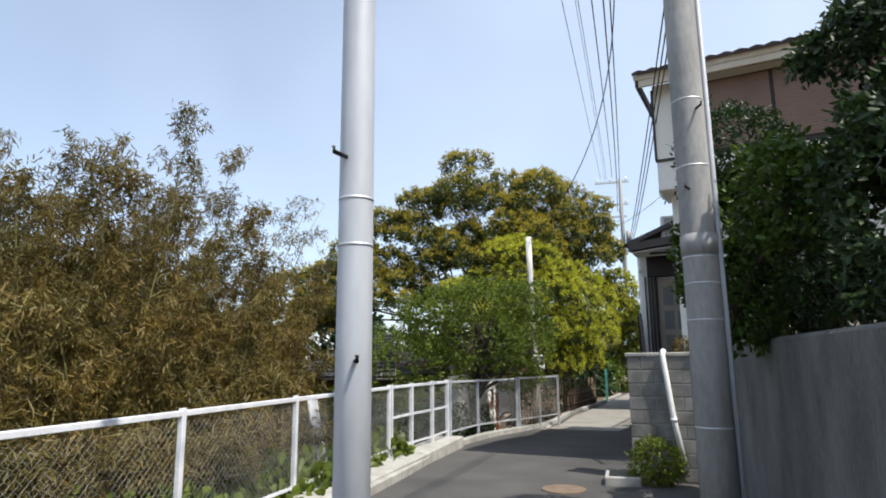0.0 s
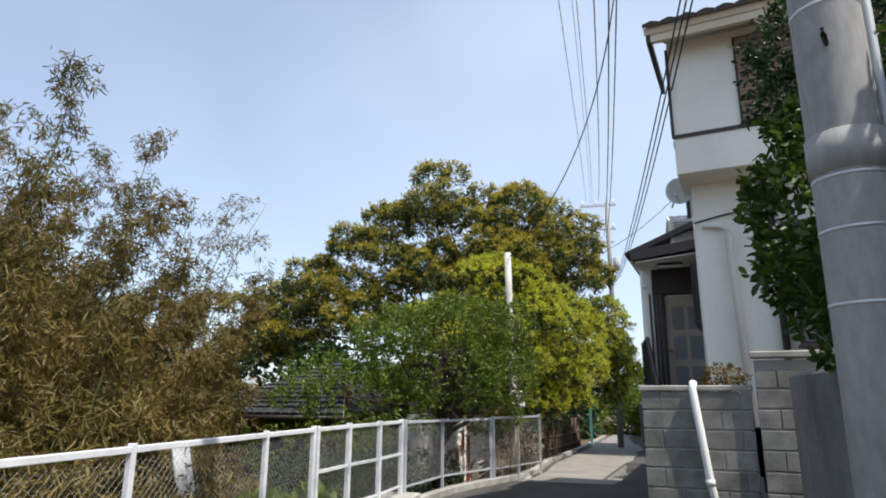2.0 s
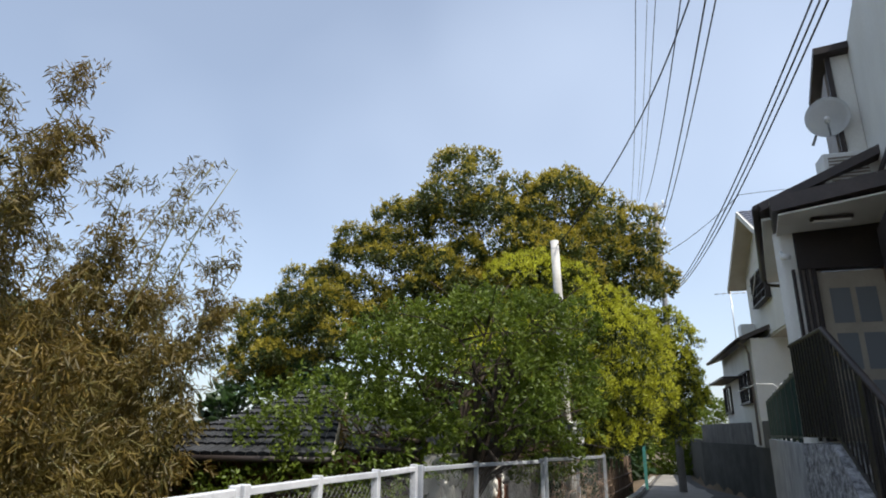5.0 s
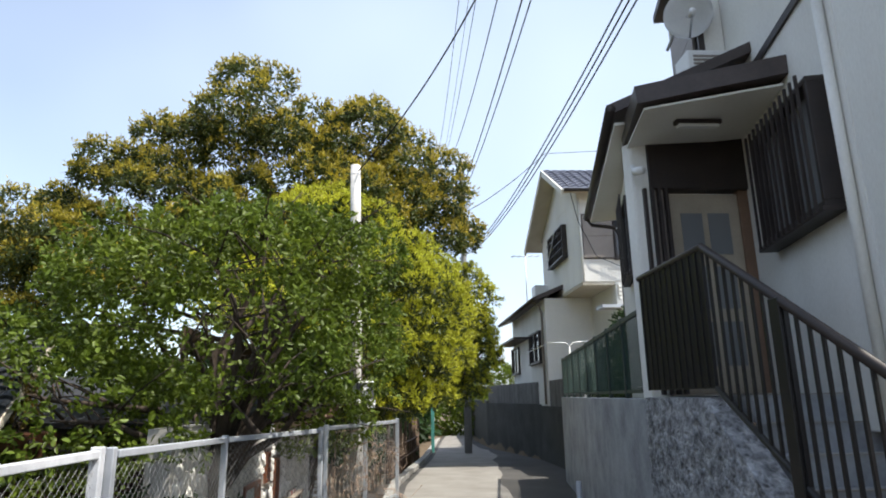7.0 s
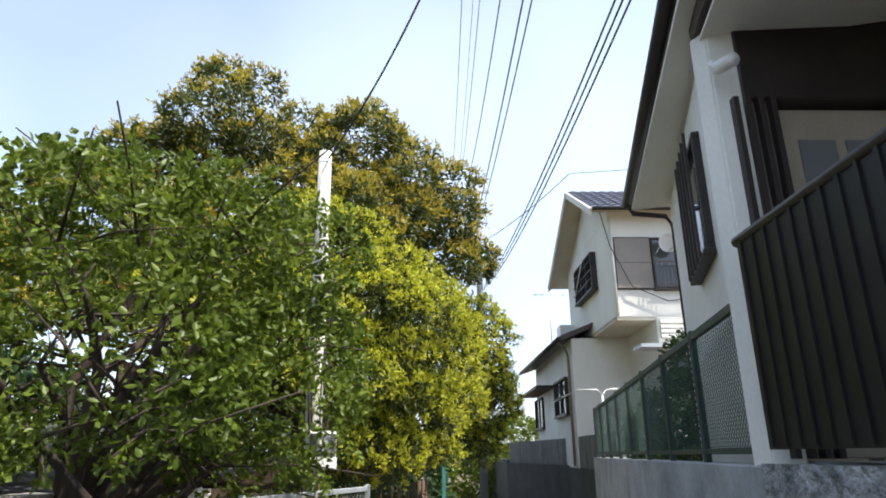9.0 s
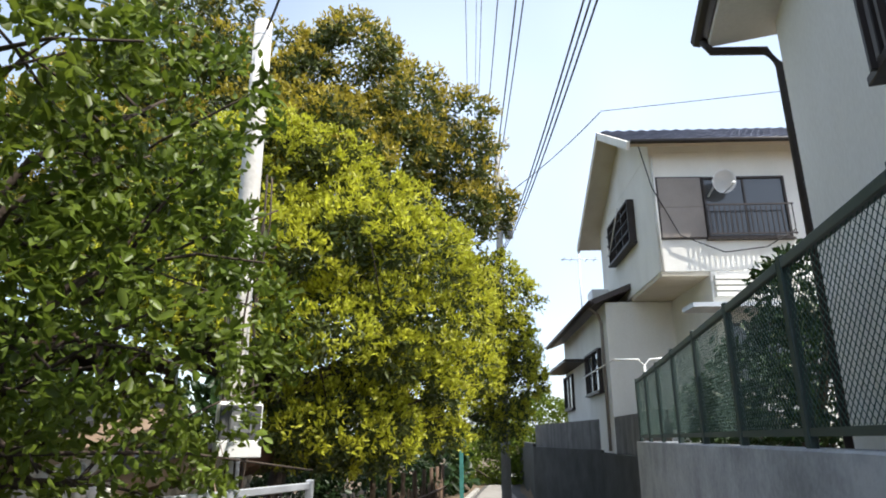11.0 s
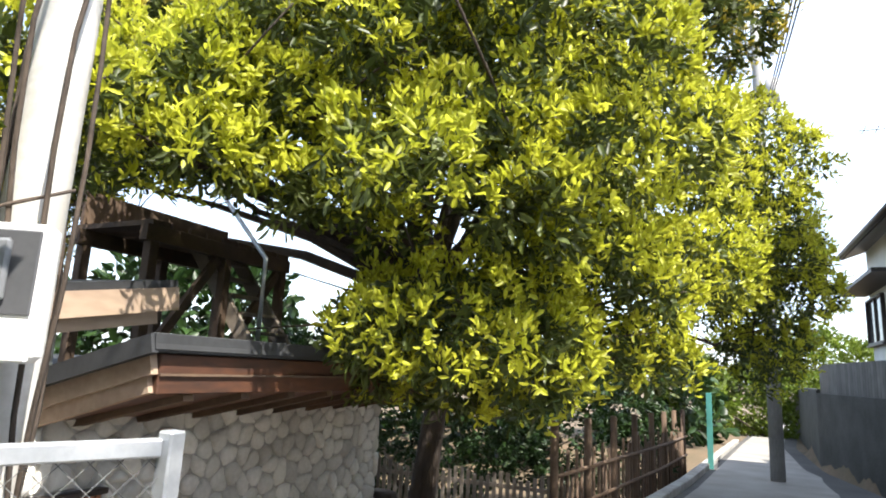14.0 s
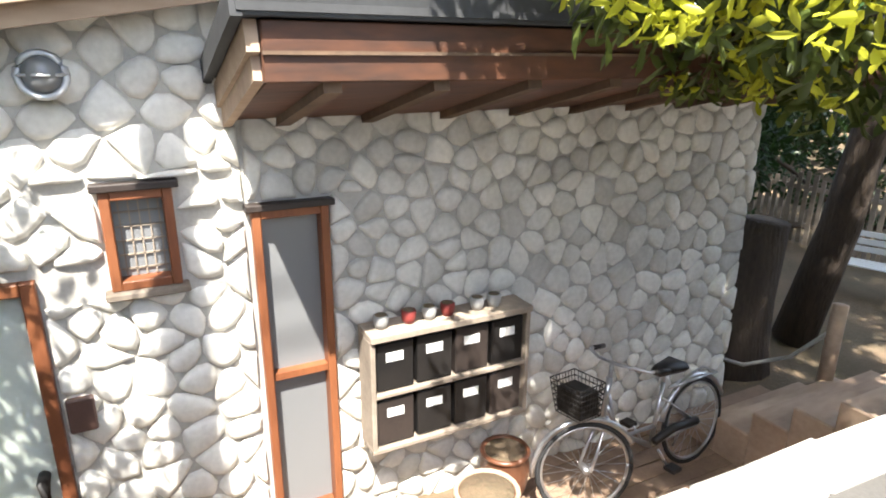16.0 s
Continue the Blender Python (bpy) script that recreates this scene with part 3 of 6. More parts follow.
bush("far_shrubs", "sunlit green shrubs at the end of the lane", [(1.2, 48.0, 0.6, 2.6, 1.5, 1.6), (-1.8, 44.0, 0.8, 1.4, 1.6, 1.5), (3.6, 52, 1.5, 3.0, 2.0, 2.4)], LEAF_GREEN, 30, 0.22, 0.12)

# ---- poles and cables ----
def pole(name, label, at, h, r0, r1, material, bands=(), steps=(), tilt=(0, 0)):
    ob = thing(name, label, "utility pole", at=at)
    top = (tilt[0], tilt[1], h)
    tube("shaft", [(top[0] * s, top[1] * s, h * s) for s in (0, 0.25, 0.5, 0.75, 1)], [r0 + (r1 - r0) * s for s in (0, 0.25, 0.5, 0.75, 1)], material, ob, 24)
    for z in bands:
        s = z / h
        r = r0 + (r1 - r0) * s
        tube("band", [(top[0] * s, top[1] * s, z), (top[0] * s, top[1] * s, z + 0.014)], r + 0.002, GALV, ob, 24, "thin metal band")
    for z, a in steps:
        s = z / h
        c, q = math.cos(a), math.sin(a)
        r = r0 + (r1 - r0) * s
        tube("step_bolt", [(top[0] * s + c * r * 0.8, q * r * 0.8 + top[1] * s, z), (c * (r + 0.09), q * (r + 0.09), z), (c * (r + 0.094), q * (r + 0.094), z + 0.025)], 0.011, BLACKIRON, ob, 6)
    return ob


pole("steel_pole", "smooth grey painted steel pole beside the lane", (-1.175, 2.6, -0.08), 7.5, 0.085, 0.074, POLESTEEL, (2.2, 2.42), ((1.68, -1.07), (2.62, -1.8)))
cp = pole("concrete_pole", "stained grey concrete utility pole with metal bands", (0.66, 5.5, -0.1), 9.5, 0.15, 0.115, POLECON, (1.15, 2.0, 2.3, 2.52, 3.3, 3.9), ((2.1, 0.3), (3.1, -2.0), (3.8, -1.2)))
tube("conduit", [(0.17, -0.03, 0.0), (0.155, -0.03, 2.3), (0.14, -0.02, 9)], 0.022, POLESTEEL, cp, 8, "grey cable conduit")
sleeve = tube("sleeve", [(0, 0, 2.55), (0, 0, 2.72)], 0.149, POLECON, cp, 24)
mp = pole("meter_pole", "weathered white concrete pole with vines carrying a meter box", (-2.56, 18.85, -0.4), 5.78, 0.105, 0.085, POLEWHITE, (3.4, 5.6), (), (-0.12, 0.1))
vs, fs = [], []
for i in range(7):
    a0 = i * 0.9
    tube_into(vs, fs, [((0.12 + 0.03 * math.sin(k * 1.7 + i)) * math.cos(a0 + 0.35 * math.sin(k + i)), (0.12 + 0.03 * math.cos(k + i)) * math.sin(a0 + 0.35 * math.sin(k + i)) , 0.3 + k * 0.42) for k in range(10 - i % 3)], 0.009, 5)
raw("vines", vs, fs, BARK, mp, smooth=True)
fp = pole("far_utility_pole", "distant utility pole with crossarms and cables", (0.3, 32.2, -0.6), 11.4, 0.14, 0.09, POLECON)
for z, w in ((11.2, 1.7), (10.0, 1.4), (9.35, 1.0)):
    boxpart("crossarm", (-w * 0.75, w * 0.25, -0.05, 0.05, z, z + 0.09), GALV, fp, 0)
for k, (x, z) in enumerate(((-1.15, 11.29), (-0.5, 11.29), (0.3, 11.29), (-0.9, 10.09), (0.25, 10.09))):
    tube("insulator", [(x, 0, z), (x, 0, z + 0.22)], [0.05, 0.03], WHITEBOX, fp, 8)
tube("transformer", [(0.28, -0.1, 8.0), (0.28, -0.1, 8.6)], 0.14, POLECON, fp, 12)


def wire(p0, p1, p2, r, label="thin black overhead power cable"):
    """A cable through three places, as a smooth arc."""
    a, b, c = Vector(p0), Vector(p1), Vector(p2)
    s1 = (b - a).length / ((b - a).length + (c - b).length)
    ctrl = (b - a * (1 - s1) ** 2 - c * s1 ** 2) / (2 * s1 * (1 - s1))
    pts = [a * (1 - s) ** 2 + ctrl * 2 * s * (1 - s) + c * s ** 2 for s in [k / 40 for k in range(41)]]
    tagged(tube("overhead_cable", pts, r, CABLE, None, 5), label, "cable", "overhead cables")


for dx, z1, z2, r in ((-1.35, 9.2, 11.9, 0.008), (-0.85, 9.0, 11.85, 0.008), (-0.4, 8.2, 11.9, 0.012), (-0.1, 7.6, 10.1, 0.014), (0.05, 7.45, 10.0, 0.012), (-1.0, 9.5, 11.8, 0.006)):
    wire((dx - 0.4, -14, z1 + 1.8), (dx * 0.7 + 0.1, 12, z1 - 0.1), (0.15 + dx * 0.6, 32.2, z2 - 1.0), r)
for k in range(3):
    wire((0.9 + 0.05 * k, 5.5, 6.7 - 0.05 * k), (0.45 + 0.05 * k, 19, 5.5 - 0.04 * k), (0.3, 32.2, 6.95 - 0.06 * k), 0.011, "twisted service cable along the lane")
wire((-2.66, 18.95, 5.25), (-1.0, 16.0, 6.3), (0.2, 9.0, 8.6), 0.012, "service cable to the meter pole")
wire((-0.85, 32, 8.0), (0.9, 29.5, 8.2), (2.6, 27.4, 9.1), 0.012, "service cable to a house gable")
wire((2.6, 27.4, 9.1), (6, 26.4, 8.9), (12, 25.2, 8.9), 0.009, "thin cable over a roof")

# ---- mesh fence along the lane ----
def mesh_panel(name, p0, p1, h, pitch, r, material, parent, label=""):
    """Diagonal wires woven between two posts, from the foot line p0-p1 up to h."""
    a, b = Vector(p0), Vector(p1)
    L = (b - a).length
    u = (b - a) / L
    out = Vector((-u.y, u.x, 0)).normalized()
    vs, fs = [], []
    n = int((L + h) / pitch)
    for side in (0, 1):
        for k in range(n + 1):
            s0 = -h + k * pitch
            q0, q1 = max(s0, 0.0), min(s0 + h, L)
            if q1 - q0 < 0.02:
                continue
            z0, z1 = q0 - s0, q1 - s0
            if side:
                q0, q1 = L - q0, L - q1
            off = out * (0.004 if side else -0.004)
            tube_into(vs, fs, [a + u * q0 + Vector((0, 0, z0)) + off, a + u * q1 + Vector((0, 0, z1)) + off], r, 3, False)
    return raw(name, vs, fs, material, parent, label)


def fence_run(label, pts, h, material, wire_mat, post=0.028, group="", pitch=0.075, wr=0.0014, name="mesh_fence", rail=0.03, mid=False):
    ob = thing(name, label, "fence", group)
    for i, p in enumerate(pts):
        boxpart("post", (p[0] - post, p[0] + post, p[1] - post, p[1] + post, p[2] - 0.35, p[2] + h + 0.02), material, ob, 0.006)
        if i + 1 < len(pts):
            q = pts[i + 1]
            a, b = Vector(p), Vector(q)
            d = (b - a)
            ang = math.degrees(math.atan2(d.y, d.x))
            L = d.length
            m = pose(*a, 0, -math.degrees(math.asin(d.z / L)), ang)
            boxpart("top_rail", (0.03, L - 0.03, -rail, rail, h - 0.05, h), material, ob, 0.005, m=m)
            boxpart("bottom_rail", (0.03, L - 0.03, -0.012, 0.012, 0.05, 0.085), material, ob, 0, m=m)
            if mid:
                boxpart("middle_rail", (0.03, L - 0.03, -0.02, 0.02, h * 0.5, h * 0.5 + 0.04), material, ob, 0, m=m)
            mesh_panel("wire_mesh", a + Vector((0, 0, 0.06)), b + Vector((0, 0, 0.06)), h - 0.1, pitch, wr, wire_mat, ob)
    return ob


fence_run("white-painted steel fence with chain-link mesh beside the lane", [(-3.9, y, 0.05) for y in (-3.2, -1.1, 0.9, 2.9, 4.9, 6.95, 8.95, 10.1)], 1.12, WHITEPAINT, MESHWIRE)
fence_run("white steel mesh gate with a middle rail in the fence", [(-3.9, 10.2, 0.05), (-3.86, 11.15, 0.05), (-3.75, 12.1, 0.05), (-3.72, 13.1, 0.05)], 1.12, WHITEPAINT, MESHWIRE, name="fence_gate", mid=True, post=0.035)
fence_run("grey galvanised chain-link fence under a leafy tree", [(-3.68, 13.2, 0.02), (-3.53, 15.2, -0.02), (-2.85, 16.9, -0.03)], 1.14, POLESTEEL, MESHWIRE)
fence_run("low galvanised angle-steel fence end with dry vines", [(-2.8, 17.0, -0.05), (-2.38, 18.0, -0.05), (-1.96, 19.0, -0.05)], 1.18, GALV, MESHWIRE, rail=0.022)
# leaning plank behind the fence
boxpart("leaning_board", (-0.09, 0.09, -0.012, 0.012, 0, 1.5), WHITEPAINT, tagged(thing("loose_board", "weathered white board leaning against the fence", "board", at=(-4.1, 8.3, -0.35), rz=70)), 0.004, m=pose(0, 0, 0, 0, -14, 0))
# dry vine stems on the fence end
vs, fs = [], []
vr = np.random.default_rng(8)
for _ in range(70):
    s = vr.uniform(0, 1)
    p = Vector((-2.8 + 0.8 * s, 17.0 + 1.9 * s, 0.1 + vr.uniform(0, 0.8)))
    pts = [p]
    for k in range(5):
        p = p + Vector((vr.normal() * 0.07 + 0.02, vr.normal() * 0.07 + 0.02, vr.normal() * 0.11))
        pts.append(p)
    tube_into(vs, fs, pts, [0.006, 0.005, 0.005, 0.004, 0.003, 0.002], 4)
tagged(raw("dry_vines", vs, fs, PALEWOOD), "tangle of dry brown vine stems on the fence", "vine", kind="stuff")

# ---- lane edges ----
kerb_mesh = None
kerb = thing("kerb", "pale concrete kerb stones along the lane", "kerb", kind="structure")
y = 2.0
while y < 42:
    y2 = y + 0.6
    xa, xb = left_edge(y), left_edge(y2)
    if kerb_mesh is None:
        bm = bmesh.new()
        box(bm, -0.09, 0.09, 0.004, 0.596, -0.2, 0.12, 0.014)
        kerb_mesh = bpy.data.meshes.new("kerb_stone")
        bm.to_mesh(kerb_mesh)
        bm.free()
        kerb_mesh.materials.append(KERB)
    k = new("kerb_stone", kerb_mesh)
    k.parent = kerb
    k.matrix_basis = pose(xa - 0.12, y, road_z(y), -0.9, 0, -math.degrees(math.atan2(xb - xa, 0.6))) @ Matrix.Diagonal((1, math.hypot(0.6, xb - xa) / 0.6, 1, 1))
    y = y2
# footing strip under the fence
bm = bmesh.new()
box(bm, -4.0, -3.42, -6, 13.3, -0.5, 0.0, 0.02)
tagged(part("fence_footing", bm, KERB), "concrete footing under the fence", "footing", kind="structure")
# drain cover and gutter
dr = thing("manhole_cover", "round rusty iron manhole cover set in asphalt", "manhole cover", at=(-0.9, 9.0, road_z(9.0) + 0.012))
tube("cover", [(0, 0, -0.02), (0, 0, 0.006)], 0.3, mat("rusty_iron", (0.27, 0.19, 0.13), (0.17, 0.125, 0.09), 0.7, metal=0.3, scale=8), dr, 28, smooth=False)
dc = thing("drain_box", "small concrete drain box at the wall foot", "drain", at=(-0.12, 9.75, road_z(9.75)))
boxpart("body", (-0.25, 0.25, -0.3, 0.25, -0.05, 0.13), KERB, dc, 0.015)
boxpart("grate", (-0.19, 0.19, -0.24, 0.19, 0.13, 0.137), BLACKIRON, dc, 0)

# ---- right-hand garden wall and block wall ----
tagged(boxpart("wall_garden", (1.3, 1.52, -8, 9.2, -0.4, 1.78), WALL_GREY, None, 0.03), "stained grey rendered garden wall", "wall", kind="structure")
bw = thing("block_wall", "old cement block wall with dark mortar joints", "wall", kind="structure")
bw.matrix_world = pose(0.05, 10.17, 0, 0, 0, -12) @ pose(-0.27, -11.28, 0)
boxpart("core", (0.32, 1.34, 11.215, 11.345, -0.4, 1.60), MORTAR, bw, 0)
bm = bmesh.new()
box(bm, -0.195, 0.195, -0.075, 0.075, -0.093, 0.093, 0.008)
blk = bpy.data.meshes.new("block")
bm.to_mesh(blk)
bm.free()
blk.materials.append(BLOCK)
for row in range(9):
    z = -0.17 + 0.2 * row
    x = 0.27 + 0.195 + (0.2 if row % 2 else 0) - 0.2
    while x < 1.55:
        lo, hi = max(0.27, x - 0.195), min(1.37, x + 0.195)
        if hi - lo > 0.05:
            b = new("block", blk)
            b.parent = bw
            b.matrix_basis = pose((lo + hi) / 2, 11.28, z + 0.1) @ Matrix.Diagonal(((hi - lo) / 0.39, 1, 1, 1))
        x += 0.4
for row in range(9):
    b = new("block", blk)
    b.parent = bw
    b.matrix_basis = pose(0.345, 11.52, -0.07 + 0.2 * row, 0, 0, 90) @ Matrix.Diagonal((0.78, 1, 1, 1))
boxpart("capping", (0.24, 1.39, 11.19, 11.37, 1.63, 1.69), KERB, bw, 0.012, "weathered coping")
tw = thing("tall_block_wall", "taller cement block wall beside a planting bed", "wall", kind="structure")
tw.matrix_world = pose(1.16, 9.86, 0, 0, 0, -12)
boxpart("core", (0, 2.2, -0.06, 0.06, -0.4, 1.94), MORTAR, tw, 0)
for row in range(10):
    x = 0.195 - (0.2 if row % 2 else 0)
    while x < 2.2:
        lo, hi = max(0.0, x - 0.195), min(2.2, x + 0.195)
        b = new("block", blk)
        b.parent = tw
        b.matrix_basis = pose((lo + hi) / 2, 0, 0.04 + 0.2 * row - 0.09) @ Matrix.Diagonal(((hi - lo) / 0.39, 1, 1, 1))
        x += 0.4
boxpart("capping", (-0.03, 2.2, -0.1, 0.1, 1.96, 2.03), KERB, tw, 0.012, "weathered coping")
dp = thing("drain_pipe", "leaning white plastic downpipe against a block wall", "pipe", at=(0.55, 9.93, -0.2))
tube("pipe", [(0.22, -0.02, 0.2), (0.1, 0, 0.9), (0.0, 0, 1.85), (0.02, 0.06, 1.92)], 0.04, WHITEBOX, dp, 12)
tube("collar", [(0.1, 0, 0.88), (0.095, 0, 0.94)], 0.048, WHITEBOX, dp, 12)


def wall_quad(name, p, q, z0, z1, thick, material, parent=None, label="", bevel=0.01, kind="structure", cat="wall"):
    """An upright wall from p to q, its thickness to the right of that way."""
    d = Vector((q[0] - p[0], q[1] - p[1], 0))
    ob = boxpart(name, (0, d.length, -thick, 0, z0, z1), material, parent, bevel, label, m=pose(p[0], p[1], 0, 0, 0, math.degrees(math.atan2(d.y, d.x))))
    if parent is None:
        tagged(ob, label, cat, kind=kind)
    return ob


# retaining wall and stair flank
wall_quad("wall_retaining", (0.38, 14.4), (1.68, 23.2), -0.7, 1.42, 0.22, RETAIN, None, "pale grey concrete retaining wall")
wall_quad("wall_retaining_end", (1.68, 23.2), (3.4, 23.5), -0.7, 1.42, 0.2, RETAIN, None, "pale grey concrete retaining wall end")
bm = bmesh.new()
pv = [(0.34, y, z) for y, z in ((14.4, -0.4), (14.4, 1.43), (13.25, 1.43), (12.2, 0.55), (11.62, 0.15), (11.62, -0.4))]
f0 = bm.faces.new([bm.verts.new(v) for v in pv])
e = bmesh.ops.extrude_face_region(bm, geom=[f0])
bmesh.ops.translate(bm, vec=(0.2, 0, 0), verts=[v for v in e["geom"] if isinstance(v, bmesh.types.BMVert)])
bmesh.ops.subdivide_edges(bm, edges=bm.edges[:], cuts=6, use_grid_fill=True)
bmesh.ops.recalc_face_normals(bm, faces=bm.faces)
for v in bm.verts:
    v.co.x += 0.012 * noise.noise(v.co * 6)
tagged(part("wall_stair_flank", bm, WALL_ROUGH), "pitted grey-white plaster flank of a stair", "wall", kind="structure")
st = thing("entrance_stairs", "concrete entrance stairs with pale nosings", "stairs", kind="structure")
for i in range(9):
    z = -0.2 + 0.182 * (i + 1)
    y0 = 11.62 + 0.185 * i
    boxpart("step", (0.605, 1.64, y0, 14.5 if i == 8 else y0 + 0.185, z - 0.182 if i else -0.4, z), RETAIN, st, 0)
    boxpart("nosing", (0.605, 1.64, y0 - 0.012, y0 + 0.035, z + 0.002, z + 0.012), KERB, st, 0)

# ---- black stair railing ----
rl = thing("stair_railing", "black steel stair railing with solid end panel", "railing")
boxpart("panel", (0.345, 0.37, 13.07, 14.3, 1.49, 2.46), BLACKIRON, rl, 0, "solid black sheet panel")
tube("handrail", [(0.357, 14.32, 2.48), (0.357, 13.07, 2.48), (0.357, 11.1, 1.28)], 0.03, DARKTRIM, rl, 8)
tube("lower_rail", [(0.357, 13.07, 1.49), (0.357, 11.1, 0.29)], 0.022, BLACKIRON, rl, 6)
for k in range(19):
    y = 13.0 - 0.1 * k
    top = 2.47 - (13.07 - y) * 0.61
    boxpart("baluster", (0.349, 0.365, y - 0.01, y + 0.01, top - 0.99, top), BLACKIRON, rl, 0)
for k in range(11):
    y = 14.25 - 0.11 * k
    boxpart("rib", (0.333, 0.345, y - 0.008, y + 0.008, 1.5, 2.46), BLACKIRON, rl, 0)
boxpart("newel", (0.327, 0.387, 12.2, 12.3, 0.3, 1.98), BLACKIRON, rl, 0.005)


# ---- windows and doors ----
def window(parent, m, w, h, frame_mat, glass_mat_, mull=1, bars=0, name="window", depth=0.07, sill=True, rails=0):
    """A framed window in the local xz plane, looking towards -y; m is its lower left corner."""
    wob = new(name)
    wob.parent = parent
    wob.matrix_basis = m
    f = 0.045
    boxpart("window_frame", (0, w, -depth, 0.02, 0, f), frame_mat, wob, 0.004)
    boxpart("window_frame", (0, w, -depth, 0.02, h - f, h), frame_mat, wob, 0.004)
    boxpart("window_frame", (0, f, -depth, 0.02, f, h - f), frame_mat, wob, 0.004)
    boxpart("window_frame", (w - f, w, -depth, 0.02, f, h - f), frame_mat, wob, 0.004)
    for i in range(mull + 1):
        a = f + (w - 2 * f) * i / (mull + 1)
        b = f + (w - 2 * f) * (i + 1) / (mull + 1)
        boxpart("pane", (a, b, -0.02 - 0.006 * (i % 2), -0.012 - 0.006 * (i % 2), f, h - f), glass_mat_, wob, 0)
        if i:
            boxpart("mullion", (a - 0.02, a + 0.02, -depth + 0.02, -0.005, f, h - f), frame_mat, wob, 0)
    for i in range(bars):
        x = w * (i + 0.5) / bars
        boxpart("bar", (x - 0.01, x + 0.01, -depth - 0.05, -depth - 0.03, -0.03, h + 0.03), frame_mat, wob, 0)
    for i in range(rails):
        z = h * (i + 1) / (rails + 1)
        boxpart("bar", (-0.02, w + 0.02, -depth - 0.03, -depth - 0.01, z - 0.01, z + 0.01), frame_mat, wob, 0)
    if sill:
        boxpart("window_sill", (-0.03, w + 0.03, -depth - 0.03, 0.0, -0.04, 0), frame_mat, wob, 0.004)
    return wob


def shutter_panel(parent, m, w, h, material, slats=14, frame_mat=DARKTRIM):
    sob = new("shutter")
    sob.parent = parent
    sob.matrix_basis = m
    boxpart("shutter_frame", (-0.03, w + 0.03, -0.03, 0, -0.03, h + 0.03), frame_mat, sob, 0.004)
    for i in range(slats):
        z = h * i / slats
        boxpart("slat", (0, w, -0.055, -0.031, z + 0.004, z + h / slats - 0.004), material, sob, 0)


def tiled_roof(parent, e0, e1, r0, r1, material, cols, rows, thick=0.05, name="roof"):
    """A pitched plane from the eave e0-e1 up to the ridge r0-r1, laid with overlapping tiles."""
    e0, e1, r0, r1 = (Vector(v) for v in (e0, e1, r0, r1))
    slab(name, (e0, e1, r1, r0), 0.09, SOFFIT, parent)
    n = (e1 - e0).cross(r0 - e0).normalized()
    if n.z < 0:
        n = -n
    vs, fs = [], []
    for j in range(rows):
        for i in range(cols):
            s0, s1 = i / cols, (i + 0.96) / cols
            t0, t1 = j / rows - (0.02 if j == 0 else 0.0), (j + 1.08) / rows
            c = [(e0.lerp(e1, s)).lerp(r0.lerp(r1, s), min(t, 1.0)) for s, t in ((s0, t0), ((s0 + s1) / 2, t0), (s1, t0), (s1, t1), ((s0 + s1) / 2, t1), (s0, t1))]
            h = [0.05, 0.05 + thick * 0.6, 0.05, 0.012, 0.012 + thick * 0.5, 0.012]
            b = len(vs)
            vs += [tuple(p + n * q) for p, q in zip(c, h)] + [tuple(c[0]), tuple(c[1]), tuple(c[2])]
            fs += [(b, b + 1, b + 4, b + 5), (b + 1, b + 2, b + 3, b + 4), (b + 6, b + 7, b + 1, b), (b + 7, b + 8, b + 2, b + 1)]
    ob = raw("roof_tiling", vs, fs, material, parent)
    tagged(ob, kind="stuff")


# ---- first house: two storeys, overhanging upper floor ----
h1 = thing("house", "two-storey white rendered house with overhanging upper floor and brown shutters", "house")
h1.matrix_world = pose(0.76, 11.2, -0.1, 0, 0, -12) @ pose(-0.82, -11.45, 0)
boxpart("lower_wall", (0.95, 5.2, 12.0, 12.75, 1.3, 4.75), WHITE, h1, 0.01)
boxpart("side_wall", (0.95, 5.2, 12.751, 16.4, 1.3, 6.5), WHITE, h1, 0.01)
boxpart("upper_wall", (0.82, 5.6, 11.45, 12.5, 4.62, 6.6), WHITE, h1, 0.01)
boxpart("band", (0.80, 5.6, 11.43, 11.45, 5.14, 5.19), DARKTRIM, h1, 0, "dark drip moulding")
boxpart("corner_strip", (0.795, 0.835, 11.42, 11.46, 5.19, 6.5), DARKTRIM, h1, 0)
boxpart("fascia", (0.66, 6.0, 11.05, 11.12, 6.46, 6.62), SOFFIT, h1, 0.004)
boxpart("fascia_end", (0.60, 0.66, 11.05, 12.7, 6.46, 6.6), DARKTRIM, h1, 0.004)
tiled_roof(h1, (0.58, 11.0, 6.66), (6.2, 11.0, 6.66), (1.0, 13.0, 7.4), (6.2, 13.0, 7.4), ROOFTILE, 24, 9)
tiled_roof(h1, (1.3, 16.6, 6.56), (6.2, 16.6, 6.56), (1.0, 13.0, 7.4), (6.2, 13.0, 7.4), ROOFTILE, 24, 9)
shutter_panel(h1, pose(1.70, 11.45, 5.22), 1.0, 1.22, SHUTTER, 26)
shutter_panel(h1, pose(2.76, 11.45, 5.22), 1.3, 1.22, SHUTTER, 26)
shutter_panel(h1, pose(4.12, 11.45, 5.22), 1.3, 1.22, SHUTTER, 26)
bay = window(h1, pose(2.05, 11.86, 2.3), 1.7, 1.5, DARKTRIM, GLASSGREY, 2, 0, "bay_window", 0.14, rails=3)
boxpart("bay_roof", (-0.08, 1.78, -0.2, 0.12, 1.5, 1.56), DARKTRIM, bay, 0.005)
